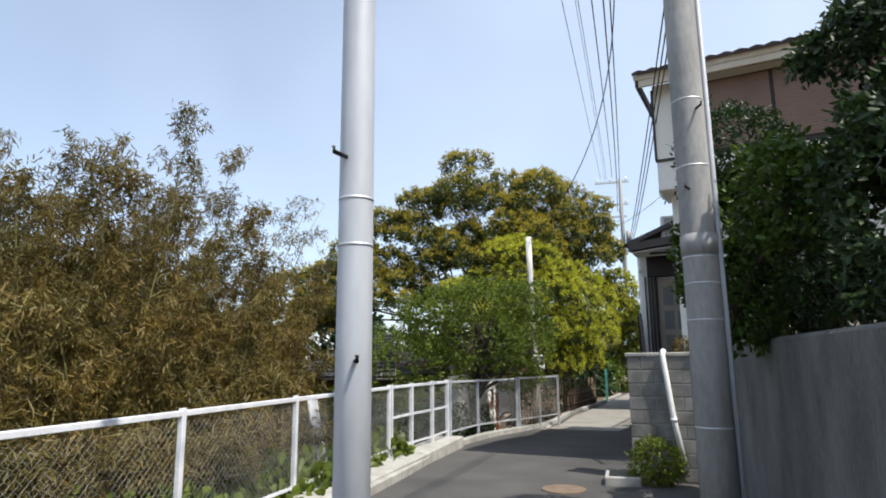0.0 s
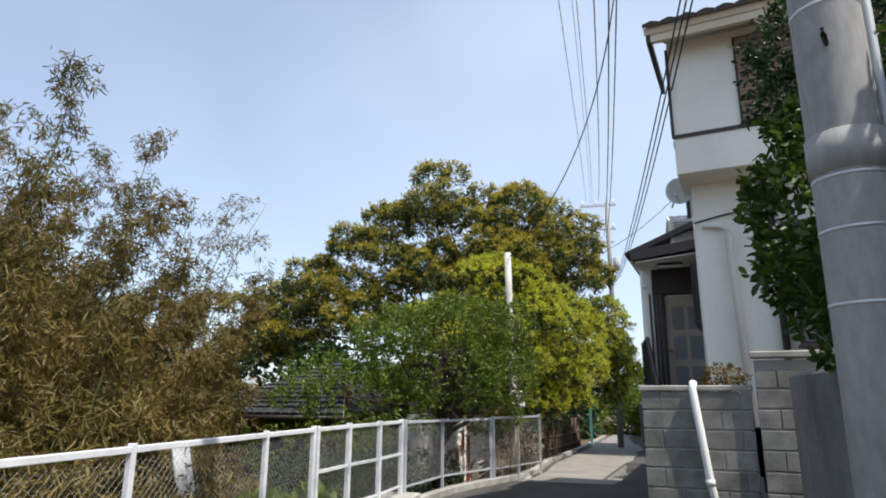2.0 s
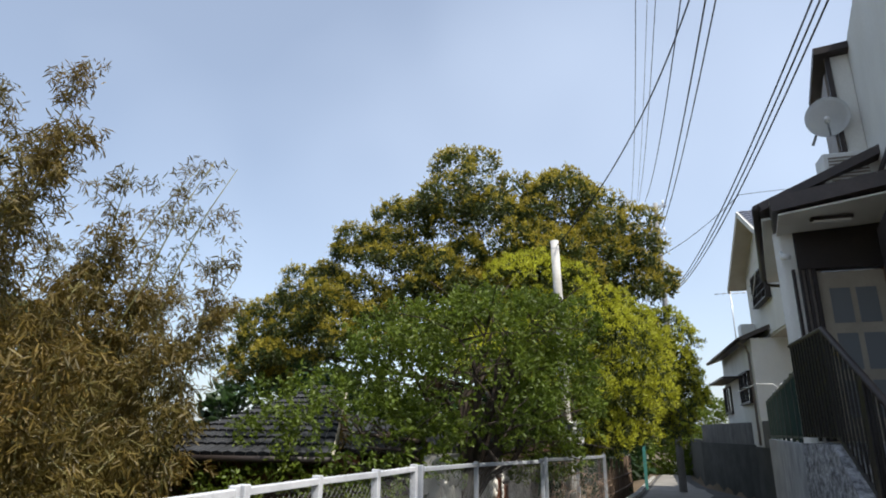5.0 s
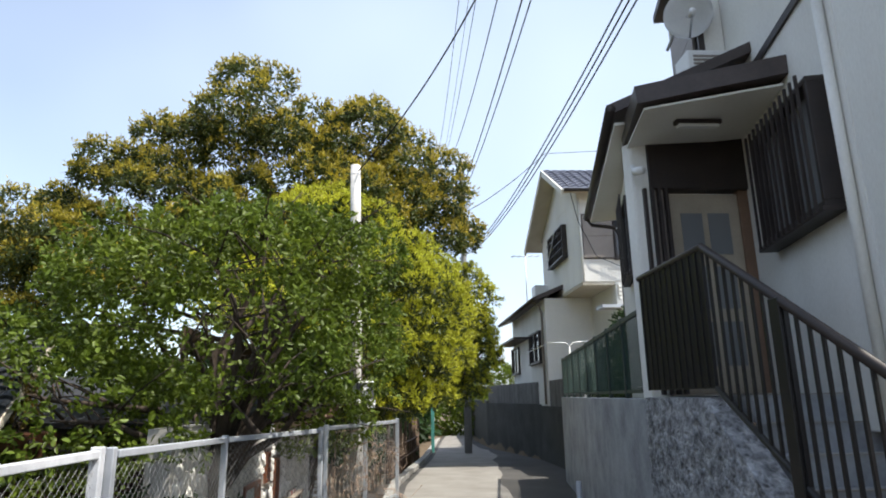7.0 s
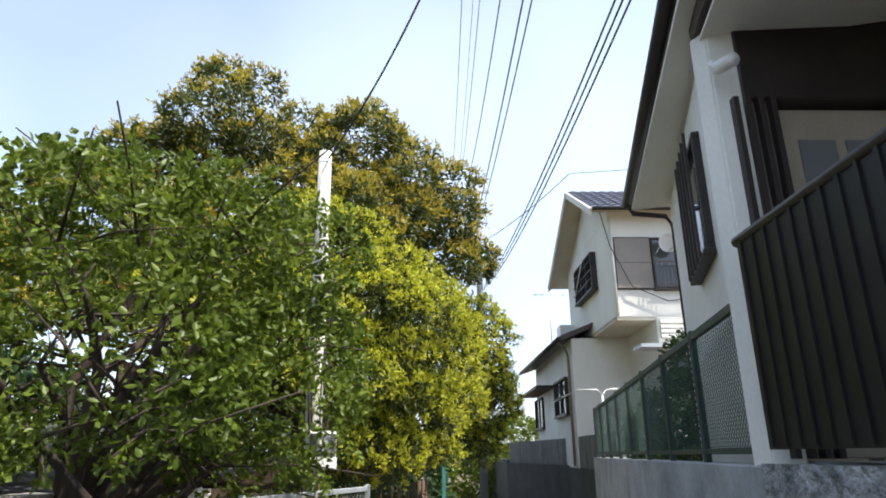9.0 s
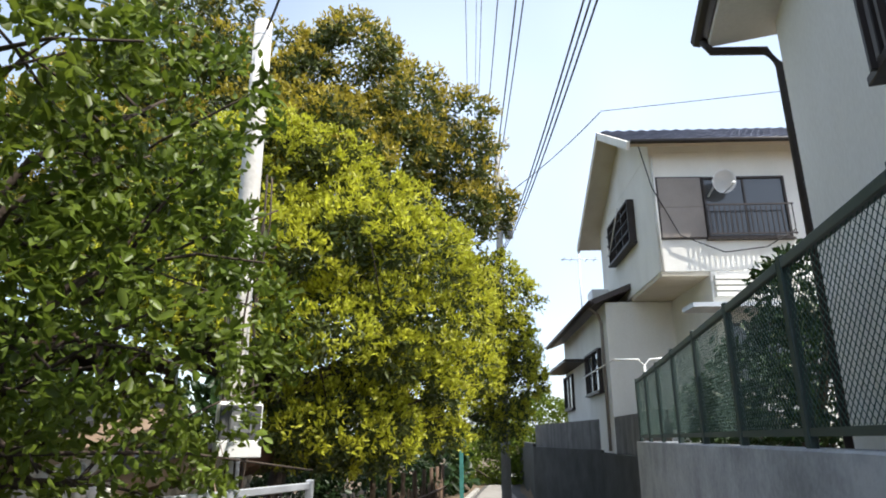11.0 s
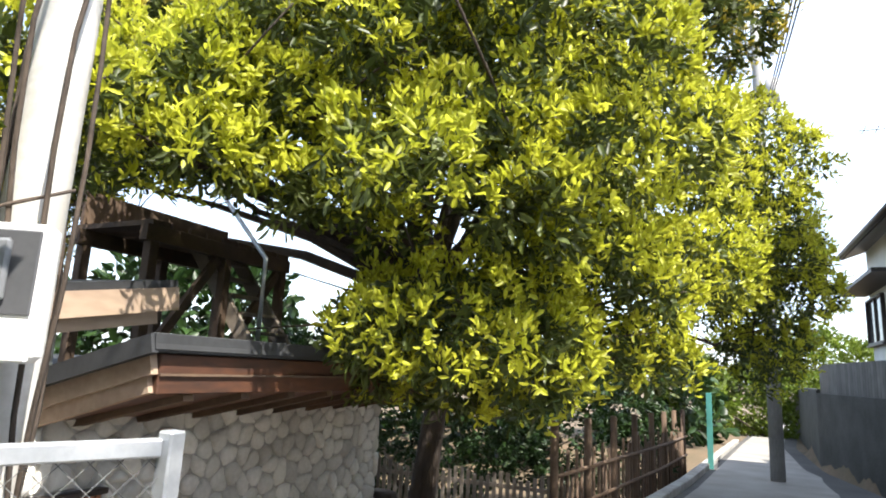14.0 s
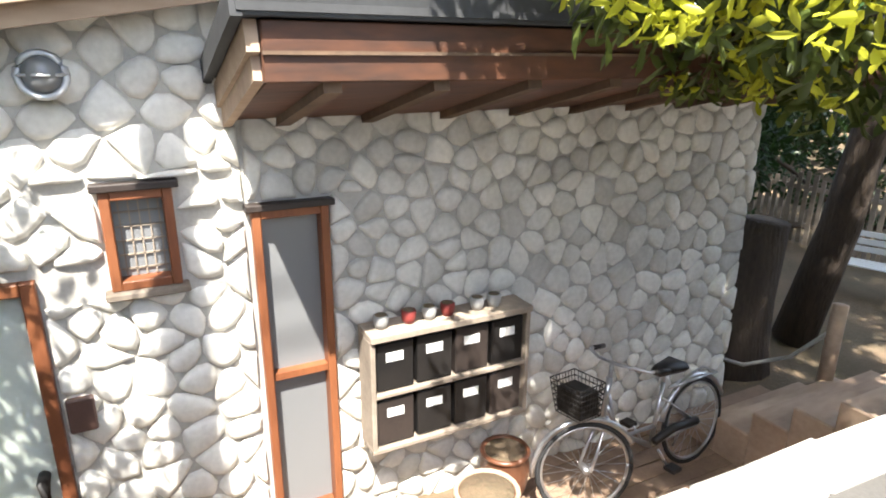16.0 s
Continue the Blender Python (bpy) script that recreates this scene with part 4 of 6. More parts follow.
tube("downpipe", [(1.9, 11.9, 4.6), (1.9, 11.93, 1.3)], 0.045, DARKTRIM, h1, 10, "dark brown downpipe")
tube("drainpipe", [(1.05, 11.95, 4.0), (1.28, 11.93, 3.98), (1.36, 11.92, 3.85), (1.42, 11.92, 1.3)], 0.04, WHITE, h1, 10)
tube("wall_cable", [(0.95, 11.97, 4.05), (1.3, 11.97, 4.12), (1.9, 11.97, 4.2), (2.2, 11.97, 4.0)], 0.012, CABLE, h1, 5)
tube("side_pipe", [(0.915, 12.86, 1.4), (0.915, 12.86, 4.4)], 0.035, WHITE, h1, 10)
boxpart("batten", (0.925, 0.95, 12.9, 16.2, 4.45, 4.52), DARKTRIM, h1, 0)
bwn = window(h1, pose(0.95, 14.25, 2.78, 0, 0, -90), 1.24, 0.97, DARKTRIM, GLASSGREY, 1, 12, "barred_window", 0.13)
boxpart("upper_bay", (0.72, 0.95, 14.9, 16.2, 4.75, 6.35), WHITE, h1, 0.01)
boxpart("bay_trim", (0.68, 0.74, 14.86, 14.92, 4.7, 6.4), DARKTRIM, h1, 0.004)
boxpart("bay_trim", (0.74, 0.97, 14.86, 14.90, 4.70, 4.80), DARKTRIM, h1, 0.004)
boxpart("bay_eave", (0.56, 0.97, 14.75, 16.3, 6.35, 6.45), DARKTRIM, h1, 0.004)
shutter_panel(h1, pose(0.72, 16.0, 5.0, 0, 0, -90), 0.95, 1.2, GREYSHUT, 3)
sat = thing("satellite_dish", "white round satellite dish on the house corner", "satellite dish", at=(1.22, 14.5, 5.36))


def dish(ob, face, r=0.26):
    bm = bmesh.new()
    rows = 5
    rings = []
    for j in range(rows + 1):
        q = j / rows
        rings.append([bm.verts.new((r * q * math.cos(a), 0.22 * r * (q * q - 1), r * q * math.sin(a))) for a in [2 * math.pi * k / 24 for k in range(24)]] if j else [bm.verts.new((0, -0.22 * r, 0))])
    for k in range(24):
        bm.faces.new((rings[0][0], rings[1][k], rings[1][(k + 1) % 24]))
        for j in range(1, rows):
            bm.faces.new((rings[j][k], rings[j + 1][k], rings[j + 1][(k + 1) % 24], rings[j][(k + 1) % 24]))
    bmesh.ops.solidify(bm, geom=bm.faces[:], thickness=0.012)
    bmesh.ops.recalc_face_normals(bm, faces=bm.faces)
    bmesh.ops.transform(bm, matrix=pose(0, 0, 0, -18, 0, face), verts=bm.verts)
    part("reflector", bm, WHITEBOX, ob, smooth=True)
    m = pose(0, 0, 0, -18, 0, face)
    tube("feed_arm", [m @ Vector((0, 0, -r * 0.95)), m @ Vector((0, 0.32, -0.1))], 0.012, GALV, ob, 6)
    tube("feed_horn", [m @ Vector((0, 0.29, -0.09)), m @ Vector((0, 0.36, -0.05))], 0.03, WHITEBOX, ob, 8)
    tube("bracket", [m @ Vector((0, -0.06, 0)), m @ Vector((0.1, -0.18, -0.05)), m @ Vector((0.22, -0.2, -0.3))], 0.018, GALV, ob, 6)


dish(sat, 160, 0.25)

# ---- entrance wing with its canopy ----
h2 = thing("entrance_wing", "single-storey white entrance wing with dark roof and canopy", "house")
wall_quad("side_wall", (0.46, 14.5), (1.2, 17.15), 1.3, 3.9, 0.15, WHITE, h2)
wall_quad("end_wall", (1.2, 17.15), (4.2, 16.45), 1.3, 3.9, 0.15, WHITE, h2)
wall_quad("front_wall", (0.70, 14.62), (0.46, 14.5), 1.3, 3.9, 0.12, WHITE, h2)
boxpart("lintel", (0.60, 1.67, 14.45, 14.62, 3.4, 3.95), DARKTRIM, h2, 0.01, "dark timber lintel")
slab("roof", ((0.20, 14.22, 4.18), (0.86, 17.44, 4.06), (3.2, 16.9, 5.0), (2.6, 13.6, 5.1)), 0.10, ROOFTILE, h2)
slab("soffit", ((0.25, 14.3, 4.02), (0.88, 17.38, 3.92), (1.3, 17.3, 3.95), (0.7, 14.3, 4.06)), 0.03, WHITE, h2)
tube("gutter", [(0.19, 14.2, 4.12), (0.85, 17.44, 3.98)], 0.05, DARKTRIM, h2, 8)
tube("downpipe", [(0.85, 17.38, 3.94), (0.9, 17.38, 3.86), (1.2, 17.3, 3.8), (1.26, 17.28, 3.68), (1.26, 17.28, 1.3)], 0.028, DARKTRIM, h2, 8, "dark brown downpipe")
slab("canopy", ((0.2, 13.6, 4.03), (0.42, 14.62, 4.06), (1.9, 14.42, 4.18), (1.36, 13.2, 4.12)), 0.16, ROOFTILE, h2, "dark-edged porch canopy")
slab("canopy_soffit", ((0.28, 13.64, 3.85), (0.45, 14.6, 3.87), (1.6, 14.4, 3.93), (1.32, 13.3, 3.91)), 0.02, WHITE, h2)
pl = thing("porch_light", "slim dark porch ceiling lamp", "lamp", at=(0.86, 13.9, 3.76))
boxpart("casing", (-0.2, 0.22, -0.04, 0.04, 0.06, 0.10), DARKTRIM, pl, 0.006)
boxpart("diffuser", (-0.18, 0.2, -0.035, 0.035, 0.03, 0.06), WHITEBOX, pl, 0.01)
d1 = thing("door_1", "closed pale front door with four dark glass lights", "door", kind="structure", at=(0.80, 14.5, 1.45))
boxpart("door_leaf", (0, 0.70, 0.03, 0.07, 0, 1.92), mat("pale_door", (0.42, 0.36, 0.28), (0.34, 0.29, 0.22), 0.5, scale=3, bump=0.1), d1, 0.004)
for i in range(2):
    for j in range(3):
        boxpart("glass_light", (0.11 + 0.27 * i, 0.32 + 0.27 * i, 0.02, 0.034, 0.25 + 0.53 * j, 0.66 + 0.53 * j), GLASSGREY, d1, 0)
tube("door_knob", [(0.05, -0.03, 0.95), (0.05, 0.03, 0.95)], [0.028, 0.02], mat("brass", (0.5, 0.36, 0.15), None, 0.35, metal=0.9, bump=0), d1, 10, "brass knob")
boxpart("jamb", (-0.06, 0, 0.0, 0.1, 0, 1.96), DARKTRIM, d1, 0)
boxpart("jamb", (0.70, 0.86, 0.0, 0.1, 0, 1.96), mat("brown_door_post", (0.24, 0.15, 0.10), (0.18, 0.11, 0.07), 0.6), d1, 0)
sl = thing("slatted_screen", "screen of dark upright slats beside the front door", "screen", at=(0.5, 14.46, 1.45))
for k in range(4):
    boxpart("slat", (0.03 + 0.07 * k, 0.06 + 0.07 * k, -0.03, 0.02, 0, 1.95), DARKTRIM, sl, 0)
boxpart("backing", (0.02, 0.27, 0.03, 0.05, 0, 1.95), GREYSHUT, sl, 0)
sc = thing("security_camera", "small white security camera under the canopy", "camera", at=(0.44, 14.38, 3.55))
tube("body", [(0, 0, 0), (0.02, -0.14, -0.04)], 0.04, WHITEBOX, sc, 10)
tube("mount", [(0, 0, 0), (0, 0.06, 0.08)], 0.02, WHITEBOX, sc, 8)
window(h2, pose(0.835, 15.85, 2.72, 0, 0, -105.6), 0.75, 0.85, DARKTRIM, GLASS, 0, 5, "wing_window", 0.05)
ac = thing("air_conditioner", "white air-conditioner unit on the porch roof", "air conditioner", at=(0.95, 14.1, 4.2))
boxpart("casing", (0, 0.7, 0, 0.28, 0, 0.5), WHITEBOX, ac, 0.015)
for k in range(10):
    boxpart("louvre", (0.06, 0.46, -0.008, 0.0, 0.06 + 0.04 * k, 0.08 + 0.04 * k), GREYSHUT, ac, 0)

# green mesh fence on the retaining wall
gp = [(0.47 + 1.27 * s, 14.6 + 8.55 * s, 1.42) for s in (0, 0.125, 0.25, 0.375, 0.5, 0.625, 0.75, 0.875, 0.995)]
fence_run("dark green chain-link fence on top of a retaining wall", gp, 0.85, GREENPOST, GREENMESH, 0.022, pitch=0.045, wr=0.0022, name="green_fence", rail=0.02)
bush("potted_greenery", "dark garden plants behind a green mesh fence", [(1.7, 18.6, 1.85, 0.4, 0.8, 0.5), (2.1, 20.2, 1.8, 0.5, 0.8, 0.45), (1.75, 17.9, 1.75, 0.3, 0.4, 0.4), (2.3, 21.9, 1.7, 0.4, 0.7, 0.35), (2.0, 18.5, 2.45, 0.5, 0.5, 0.4)], LEAF_HEDGE, 120, 0.08, 0.04)
lp = thing("clothes_pole", "white clothes-line pole with a forked top", "pole", at=(2.45, 25.2, 1.2))
tube("post", [(0, 0, -0.2), (0, 0, 1.5)], 0.022, WHITEBOX, lp, 8)
tube("arm", [(-0.5, 0, 1.62), (-0.1, 0, 1.62), (0, 0, 1.5), (0.1, 0, 1.62), (0.5, 0, 1.66)], 0.018, WHITEBOX, lp, 8)
tube("rail", [(-0.5, 0, 1.64), (-0.5, 3.4, 1.6)], 0.015, WHITEBOX, lp, 8)

# ---- second house ----
h3 = thing("gabled_house", "two-storey white house with blue-grey roof and taupe shutters", "house")
boxpart("upper_wall", (2.98, 9.0, 25.4, 30.3, 4.5, 7.0), WHITE, h3, 0.01)
boxpart("lower_wall", (3.9, 9.0, 25.4, 30.3, 0.8, 4.5), WHITE, h3, 0.01)
boxpart("overhang_soffit", (3.0, 3.9, 25.42, 27.7, 4.42, 4.5), SOFFIT, h3, 0.005)
bm = bmesh.new()
f0 = bm.faces.new([bm.verts.new(p) for p in ((2.98, 25.4, 7.0), (2.98, 30.3, 7.0), (2.98, 27.43, 8.42), (2.98, 25.4, 7.22))])
e = bmesh.ops.extrude_face_region(bm, geom=[f0])
bmesh.ops.translate(bm, vec=(6.0, 0, 0), verts=[v for v in e["geom"] if isinstance(v, bmesh.types.BMVert)])
bmesh.ops.recalc_face_normals(bm, faces=bm.faces)
part("gable", bm, WHITE, h3)
tiled_roof(h3, (2.5, 24.95, 7.02), (9.5, 24.95, 7.02), (2.5, 27.43, 8.52), (9.5, 27.43, 8.52), BLUEROOF, 26, 10)
tiled_roof(h3, (2.5, 30.93, 6.68), (9.5, 30.93, 6.68), (2.5, 27.43, 8.52), (9.5, 27.43, 8.52), BLUEROOF, 26, 10)
slab("barge_board", ((2.44, 27.43, 8.53), (2.5, 27.43, 8.53), (2.5, 30.95, 6.68), (2.44, 30.95, 6.68)), 0.2, SOFFIT, h3)
slab("barge_board", ((2.44, 24.92, 7.02), (2.5, 24.92, 7.02), (2.5, 27.43, 8.53), (2.44, 27.43, 8.53)), 0.16, WHITE, h3)
tube("gutter", [(2.5, 24.88, 7.0), (9.5, 24.88, 7.0)], 0.05, DARKTRIM, h3, 8)
tube("downpipe", [(3.02, 25.36, 6.9), (3.02, 25.36, 4.5)], 0.03, WHITE, h3, 8)
shutter_panel(h3, pose(3.08, 25.4, 5.17), 0.84, 1.25, GREYSHUT, 2)
window(h3, pose(3.95, 25.4, 5.15), 1.6, 1.28, DARKTRIM, GLASS, 1, 0, "window", 0.06)
bal = new("window_railing")
bal.parent = h3
bal.matrix_basis = pose(3.95, 25.18, 5.15)
for k in range(17):
    boxpart("bar", (0.098 * k, 0.098 * k + 0.014, -0.01, 0.006, 0, 0.62), DARKTRIM, bal, 0)
for z in (0.02, 0.61):
    boxpart("rail", (-0.02, 1.6, -0.014, 0.012, z, z + 0.03), DARKTRIM, bal, 0)
gwn = window(h3, pose(2.98, 28.75, 5.55, 0, 0, -90), 2.0, 0.98, DARKTRIM, GLASS, 2, 0, "gable_window", 0.16, rails=3)
tube("stay", [(0.2, -0.2, 0.2), (1.5, -0.24, 0.95)], 0.014, WHITEBOX, gwn, 6)
window(h3, pose(4.1, 25.4, 2.3), 1.5, 1.2, DARKTRIM, GLASS, 1, 0, "window", 0.06)
boxpart("awning", (3.3, 6.5, 24.8, 25.4, 3.7, 3.78), GALV, h3, 0)
for k in range(4):
    boxpart("louvre", (3.95, 7.0, 25.3, 25.38, 4.0 + 0.11 * k, 4.08 + 0.11 * k), WHITE, h3, 0)
sd = thing("satellite_dish", "white satellite dish at an upper window", "satellite dish", at=(4.28, 25.08, 6.22))
dish(sd, 185, 0.24)
tagged(tube("wall_cable", [(2.75, 25.35, 7.3), (2.95, 25.3, 6.2), (3.4, 25.3, 5.2), (4.2, 25.3, 4.85), (5.0, 25.3, 4.95), (5.6, 25.3, 5.3)], 0.012, CABLE), "loose black cable slung across the wall", "cable")
an = thing("tv_antenna", "thin roof television antenna", "antenna", at=(2.9, 33.2, 5.0))
tube("mast", [(0, 0, -1), (0, 0, 2.2)], 0.025, GALV, an, 6)
for k in range(5):
    tube("element", [(-0.5 + 0.25 * k, -0.25, 2.0), (-0.5 + 0.25 * k, 0.25, 2.0)], 0.012, GALV, an, 5)
tube("boom", [(-0.6, 0, 2.0), (0.6, 0, 2.0)], 0.015, GALV, an, 5)

# low wing behind it
h4 = thing("low_house", "low white house wing with a sloping dark roof", "house")
boxpart("wall", (2.4, 8.0, 27.75, 34.1, 0.5, 4.42), WHITE, h4, 0.01)
slab("roof", ((2.08, 27.6, 4.46), (1.9, 34.2, 4.36), (4.4, 34.2, 5.3), (4.4, 27.6, 5.4)), 0.12, ROOFTILE, h4)
tube("gutter", [(2.04, 27.6, 4.38), (1.86, 34.2, 4.28)], 0.06, DARKTRIM, h4, 8)
tube("downpipe", [(2.05, 28.0, 4.35), (2.3, 28.1, 4.2), (2.36, 28.1, 4.0), (2.36, 28.1, 1.2)], 0.035, GREYSHUT, h4, 8)
window(h4, pose(2.4, 30.2, 2.5, 0, 0, -90), 1.7, 1.0, DARKTRIM, GLASS, 1, 0, "window", 0.1, rails=1)
window(h4, pose(2.4, 34.2, 2.3, 0, 0, -90), 1.6, 1.0, DARKTRIM, GLASS, 1, 0, "window", 0.08)
boxpart("window_hood", (1.85, 2.4, 30.6, 34.4, 3.42, 3.49), DARKTRIM, h4, 0)
ut = thing("roof_unit", "pale grey equipment unit on a low roof", "unit", at=(2.5, 29.6, 4.62))
boxpart("casing", (0, 0.45, 0, 0.6, -0.1, 0.55), WHITEBOX, ut, 0.02)

# dark boundary wall with fence panels where the lane narrows
wall_quad("wall_boundary", (2.25, 23.6), (2.35, 29.0), -0.8, 1.15, 0.2, WALL_DARK, None, "dark stained boundary wall")
wall_quad("wall_boundary_bend", (2.35, 29.0), (1.45, 36.0), -0.8, 1.2, 0.2, WALL_DARK, None, "dark stained boundary wall")
wall_quad("wall_boundary_far", (1.45, 36.0), (2.2, 52.0), -1.0, 1.3, 0.2, WALL_DARK, None, "dark stained boundary wall")
wall_quad("wall_yard", (2.25, 23.6), (4.5, 23.9), -0.8, 1.1, 0.2, WALL_DARK, None, "dark stained boundary wall")
bf = thing("panel_fence", "grey ribbed panel fence on a boundary wall", "fence")
PF = [(2.35, 23.7), (2.45, 29.0), (1.55, 36.0)]
for (xa, ya), (xb, yb) in zip(PF, PF[1:]):
    L = math.hypot(xb - xa, yb - ya)
    n = int(L / 0.16)
    ang = math.degrees(math.atan2(yb - ya, xb - xa))
    for k in range(n):
        s = (k + 0.5) / n
        boxpart("slat", (-0.07, 0.07, -0.012, 0.012, 0, 0.75), PANELGREY, bf, 0).matrix_basis = pose(xa + (xb - xa) * s, ya + (yb - ya) * s, 1.15, 0, 0, ang)
rp = thing("standpipe", "short grey pipe standing at a wall foot", "pipe", at=(0.7, 18.3, road_z(18)))
tube("pipe", [(0, 0, 0), (0, 0, 0.55)], 0.04, POLESTEEL, rp, 8)

# ---- stone-clad workshop below the lane ----
ws = thing("stone_workshop", "low workshop clad in rounded pale river stones with timber eaves", "building")
WX, Y0, Y1, WZ0, WZ1 = -4.1, 15.4, 23.85, -1.75, 0.98
OPEN = [(20.04, 20.44, -1.42, 0.5), (19.38, 19.69, 0.18, 0.66), (18.15, 19.08, -1.65, 0.28)]     # y0, y1, z0, z1 of the openings


def wall_with_openings(name, y0, y1, z0, z1, opens, parent, material):
    """Thick wall pieces round the openings; gives the first of them."""
    cuts = sorted({y0, y1} | {v for o in opens for v in o[:2]})
    first = None
    for a, b in zip(cuts, cuts[1:]):
        segs = sorted((o[2], o[3]) for o in opens if o[0] < (a + b) / 2 < o[1])
        z = z0
        for q0, q1 in segs + [(z1, z1)]:
            if q0 - z > 0.01:
                ob = boxpart(name, (WX - 0.25, WX, a, b, z, q0), material, parent, 0)
                first = first or ob
            z = q1
    return first


wall = wall_with_openings("stone_wall", 18.0, Y1, WZ0, WZ1, OPEN, ws, STONEMORTAR)
boxpart("upper_wall", (WX - 0.25, WX, 17.2, 20.02, WZ1, 1.52), STONEMORTAR, ws, 0)
boxpart("end_wall", (-9.0, WX - 0.001, Y1 - 0.25, Y1 - 0.002, WZ0, WZ1), STONEMORTAR, ws, 0)
boxpart("left_wall", (WX - 0.25, WX, 15.4, 18.0, WZ0, 1.2), STONEMORTAR, ws, 0)
boxpart("inner_floor", (-9.0, WX - 0.25, 15.4, Y1 - 0.25, WZ0, WZ0 + 0.05), DARKWOOD, ws, 0)

# flat roof with deep timber eave over the right part
slab("roof", ((-4.15, 19.92, 1.2), (-4.15, 24.1, 1.2), (-9.2, 24.1, 1.3), (-9.2, 19.92, 1.3)), 0.06, SLATE, ws)
slab("eave_roof", ((-3.14, 19.9, 1.46), (-3.14, 24.1, 1.46), (-4.15, 24.1, 1.2), (-4.15, 19.9, 1.2)), 0.07, SLATE, ws, "dark metal roof edge")
boxpart("fascia", (-3.22, -3.17, 19.98, 24.05, 1.16, 1.37), REDBROWN, ws, 0.006)
boxpart("fascia_trim", (-3.17, -3.155, 19.98, 24.05, 1.255, 1.268), DARKWOOD, ws, 0)
slab("end_board", ((-3.2, 19.93, 1.37), (-3.2, 19.975, 1.37), (-4.1, 19.975, 1.12), (-4.1, 19.93, 1.12)), 0.11, PALEWOOD, ws)
slab("end_board_lower", ((-3.22, 19.95, 1.255), (-3.22, 19.99, 1.255), (-4.1, 19.99, 1.01), (-4.1, 19.95, 1.01)), 0.09, PALEWOOD, ws)
slab("eave_lining", ((-3.22, 20.0, 1.19), (-3.22, 24.0, 1.19), (-4.1, 24.0, 0.98), (-4.1, 20.0, 0.98)), 0.03, REDBROWN, ws)
for k in range(9):
    slab("rafter", ((-3.22, 20.2 + 0.45 * k, 1.16), (-3.22, 20.27 + 0.45 * k, 1.16), (-4.1, 20.27 + 0.45 * k, 0.95), (-4.1, 20.2 + 0.45 * k, 0.95)), 0.04, DARKWOOD, ws)
boxpart("metal_edge", (-3.165, -3.13, 19.9, 24.12, 1.375, 1.475), SLATE, ws, 0.004)
slab("metal_edge_end", ((-3.15, 19.88, 1.47), (-3.15, 19.92, 1.47), (-4.12, 19.92, 1.22), (-4.12, 19.88, 1.22)), 0.1, SLATE, ws)
# higher roof over the left part, rising towards the tree
slab("upper_roof", ((-3.82, 16.6, 1.20), (-3.82, 20.6, 1.86), (-8.8, 20.6, 1.95), (-8.8, 16.6, 1.30)), 0.06, SLATE, ws)
slab("verge_board", ((-3.80, 16.6, 1.15), (-3.80, 20.6, 1.81), (-3.85, 20.6, 1.81), (-3.85, 16.6, 1.15)), 0.15, PALEWOOD, ws)
slab("verge_board_lower", ((-3.86, 16.6, 1.02), (-3.86, 20.5, 1.66), (-3.92, 20.5, 1.66), (-3.92, 16.6, 1.02)), 0.10, PALEWOOD, ws)
slab("verge_lining", ((-3.92, 16.6, 1.06), (-3.92, 20.5, 1.71), (-4.1, 20.5, 1.71), (-4.1, 16.6, 1.06)), 0.03, PALEWOOD, ws)


def timber_window(name, y0, y1, z0, z1, kindlabel, bar=None, glass=GLASSGREY):
    ob = new(name)
    ob.parent = ws
    tagged(ob, kindlabel)
    f = 0.045
    for dims in ((WX - 0.1, WX + 0.05, y0, y0 + f, z0, z1), (WX - 0.1, WX + 0.05, y1 - f, y1, z0, z1), (WX - 0.1, WX + 0.05, y0 + f, y1 - f, z1 - f, z1), (WX - 0.1, WX + 0.05, y0 + f, y1 - f, z0, z0 + f)):
        boxpart("frame", dims, ORANGEWOOD, ob, 0.005)
    boxpart("pane", (WX - 0.05, WX - 0.04, y0 + f, y1 - f, z0 + f, z1 - f), glass, ob, 0)
    if bar:
        boxpart("rail", (WX - 0.06, WX + 0.02, y0 + f, y1 - f, bar, bar + 0.04), ORANGEWOOD, ob, 0)
    boxpart("head", (WX - 0.02, WX + 0.07, y0 - 0.03, y1 + 0.03, z1, z1 + 0.035), DARKTRIM, ob, 0.004)
    boxpart("sill", (WX - 0.02, WX + 0.09, y0 - 0.03, y1 + 0.03, z0 - 0.035, z0), GREYWOOD, ob, 0.006)
    return ob


timber_window("tall_window", 20.04, 20.44, -1.42, 0.5, "tall narrow timber-framed window", -0.48)
sw = timber_window("small_window", 19.38, 19.69, 0.18, 0.66, "small timber-framed window with patterned glass")
for k in range(5):
    boxpart("lattice", (WX - 0.038, WX - 0.03, 19.43, 19.64, 0.26 + 0.07 * k, 0.268 + 0.07 * k), GREYWOOD, sw, 0)
    boxpart("lattice", (WX - 0.038, WX - 0.03, 19.45 + 0.043 * k, 19.457 + 0.043 * k, 0.23, 0.61), GREYWOOD, sw, 0)
dd = thing("door_2", "pale mint door in an orange-stained timber frame", "door", kind="structure")
boxpart("door_leaf", (WX - 0.08, WX - 0.04, 18.21, 19.02, -1.65, 0.22), MINT, dd, 0.004)
boxpart("door_frame", (WX - 0.1, WX + 0.05, 19.02, 19.08, -1.65, 0.28), ORANGEWOOD, dd, 0.005)
boxpart("door_frame", (WX - 0.1, WX + 0.05, 18.15, 18.21, -1.65, 0.28), ORANGEWOOD, dd, 0.005)
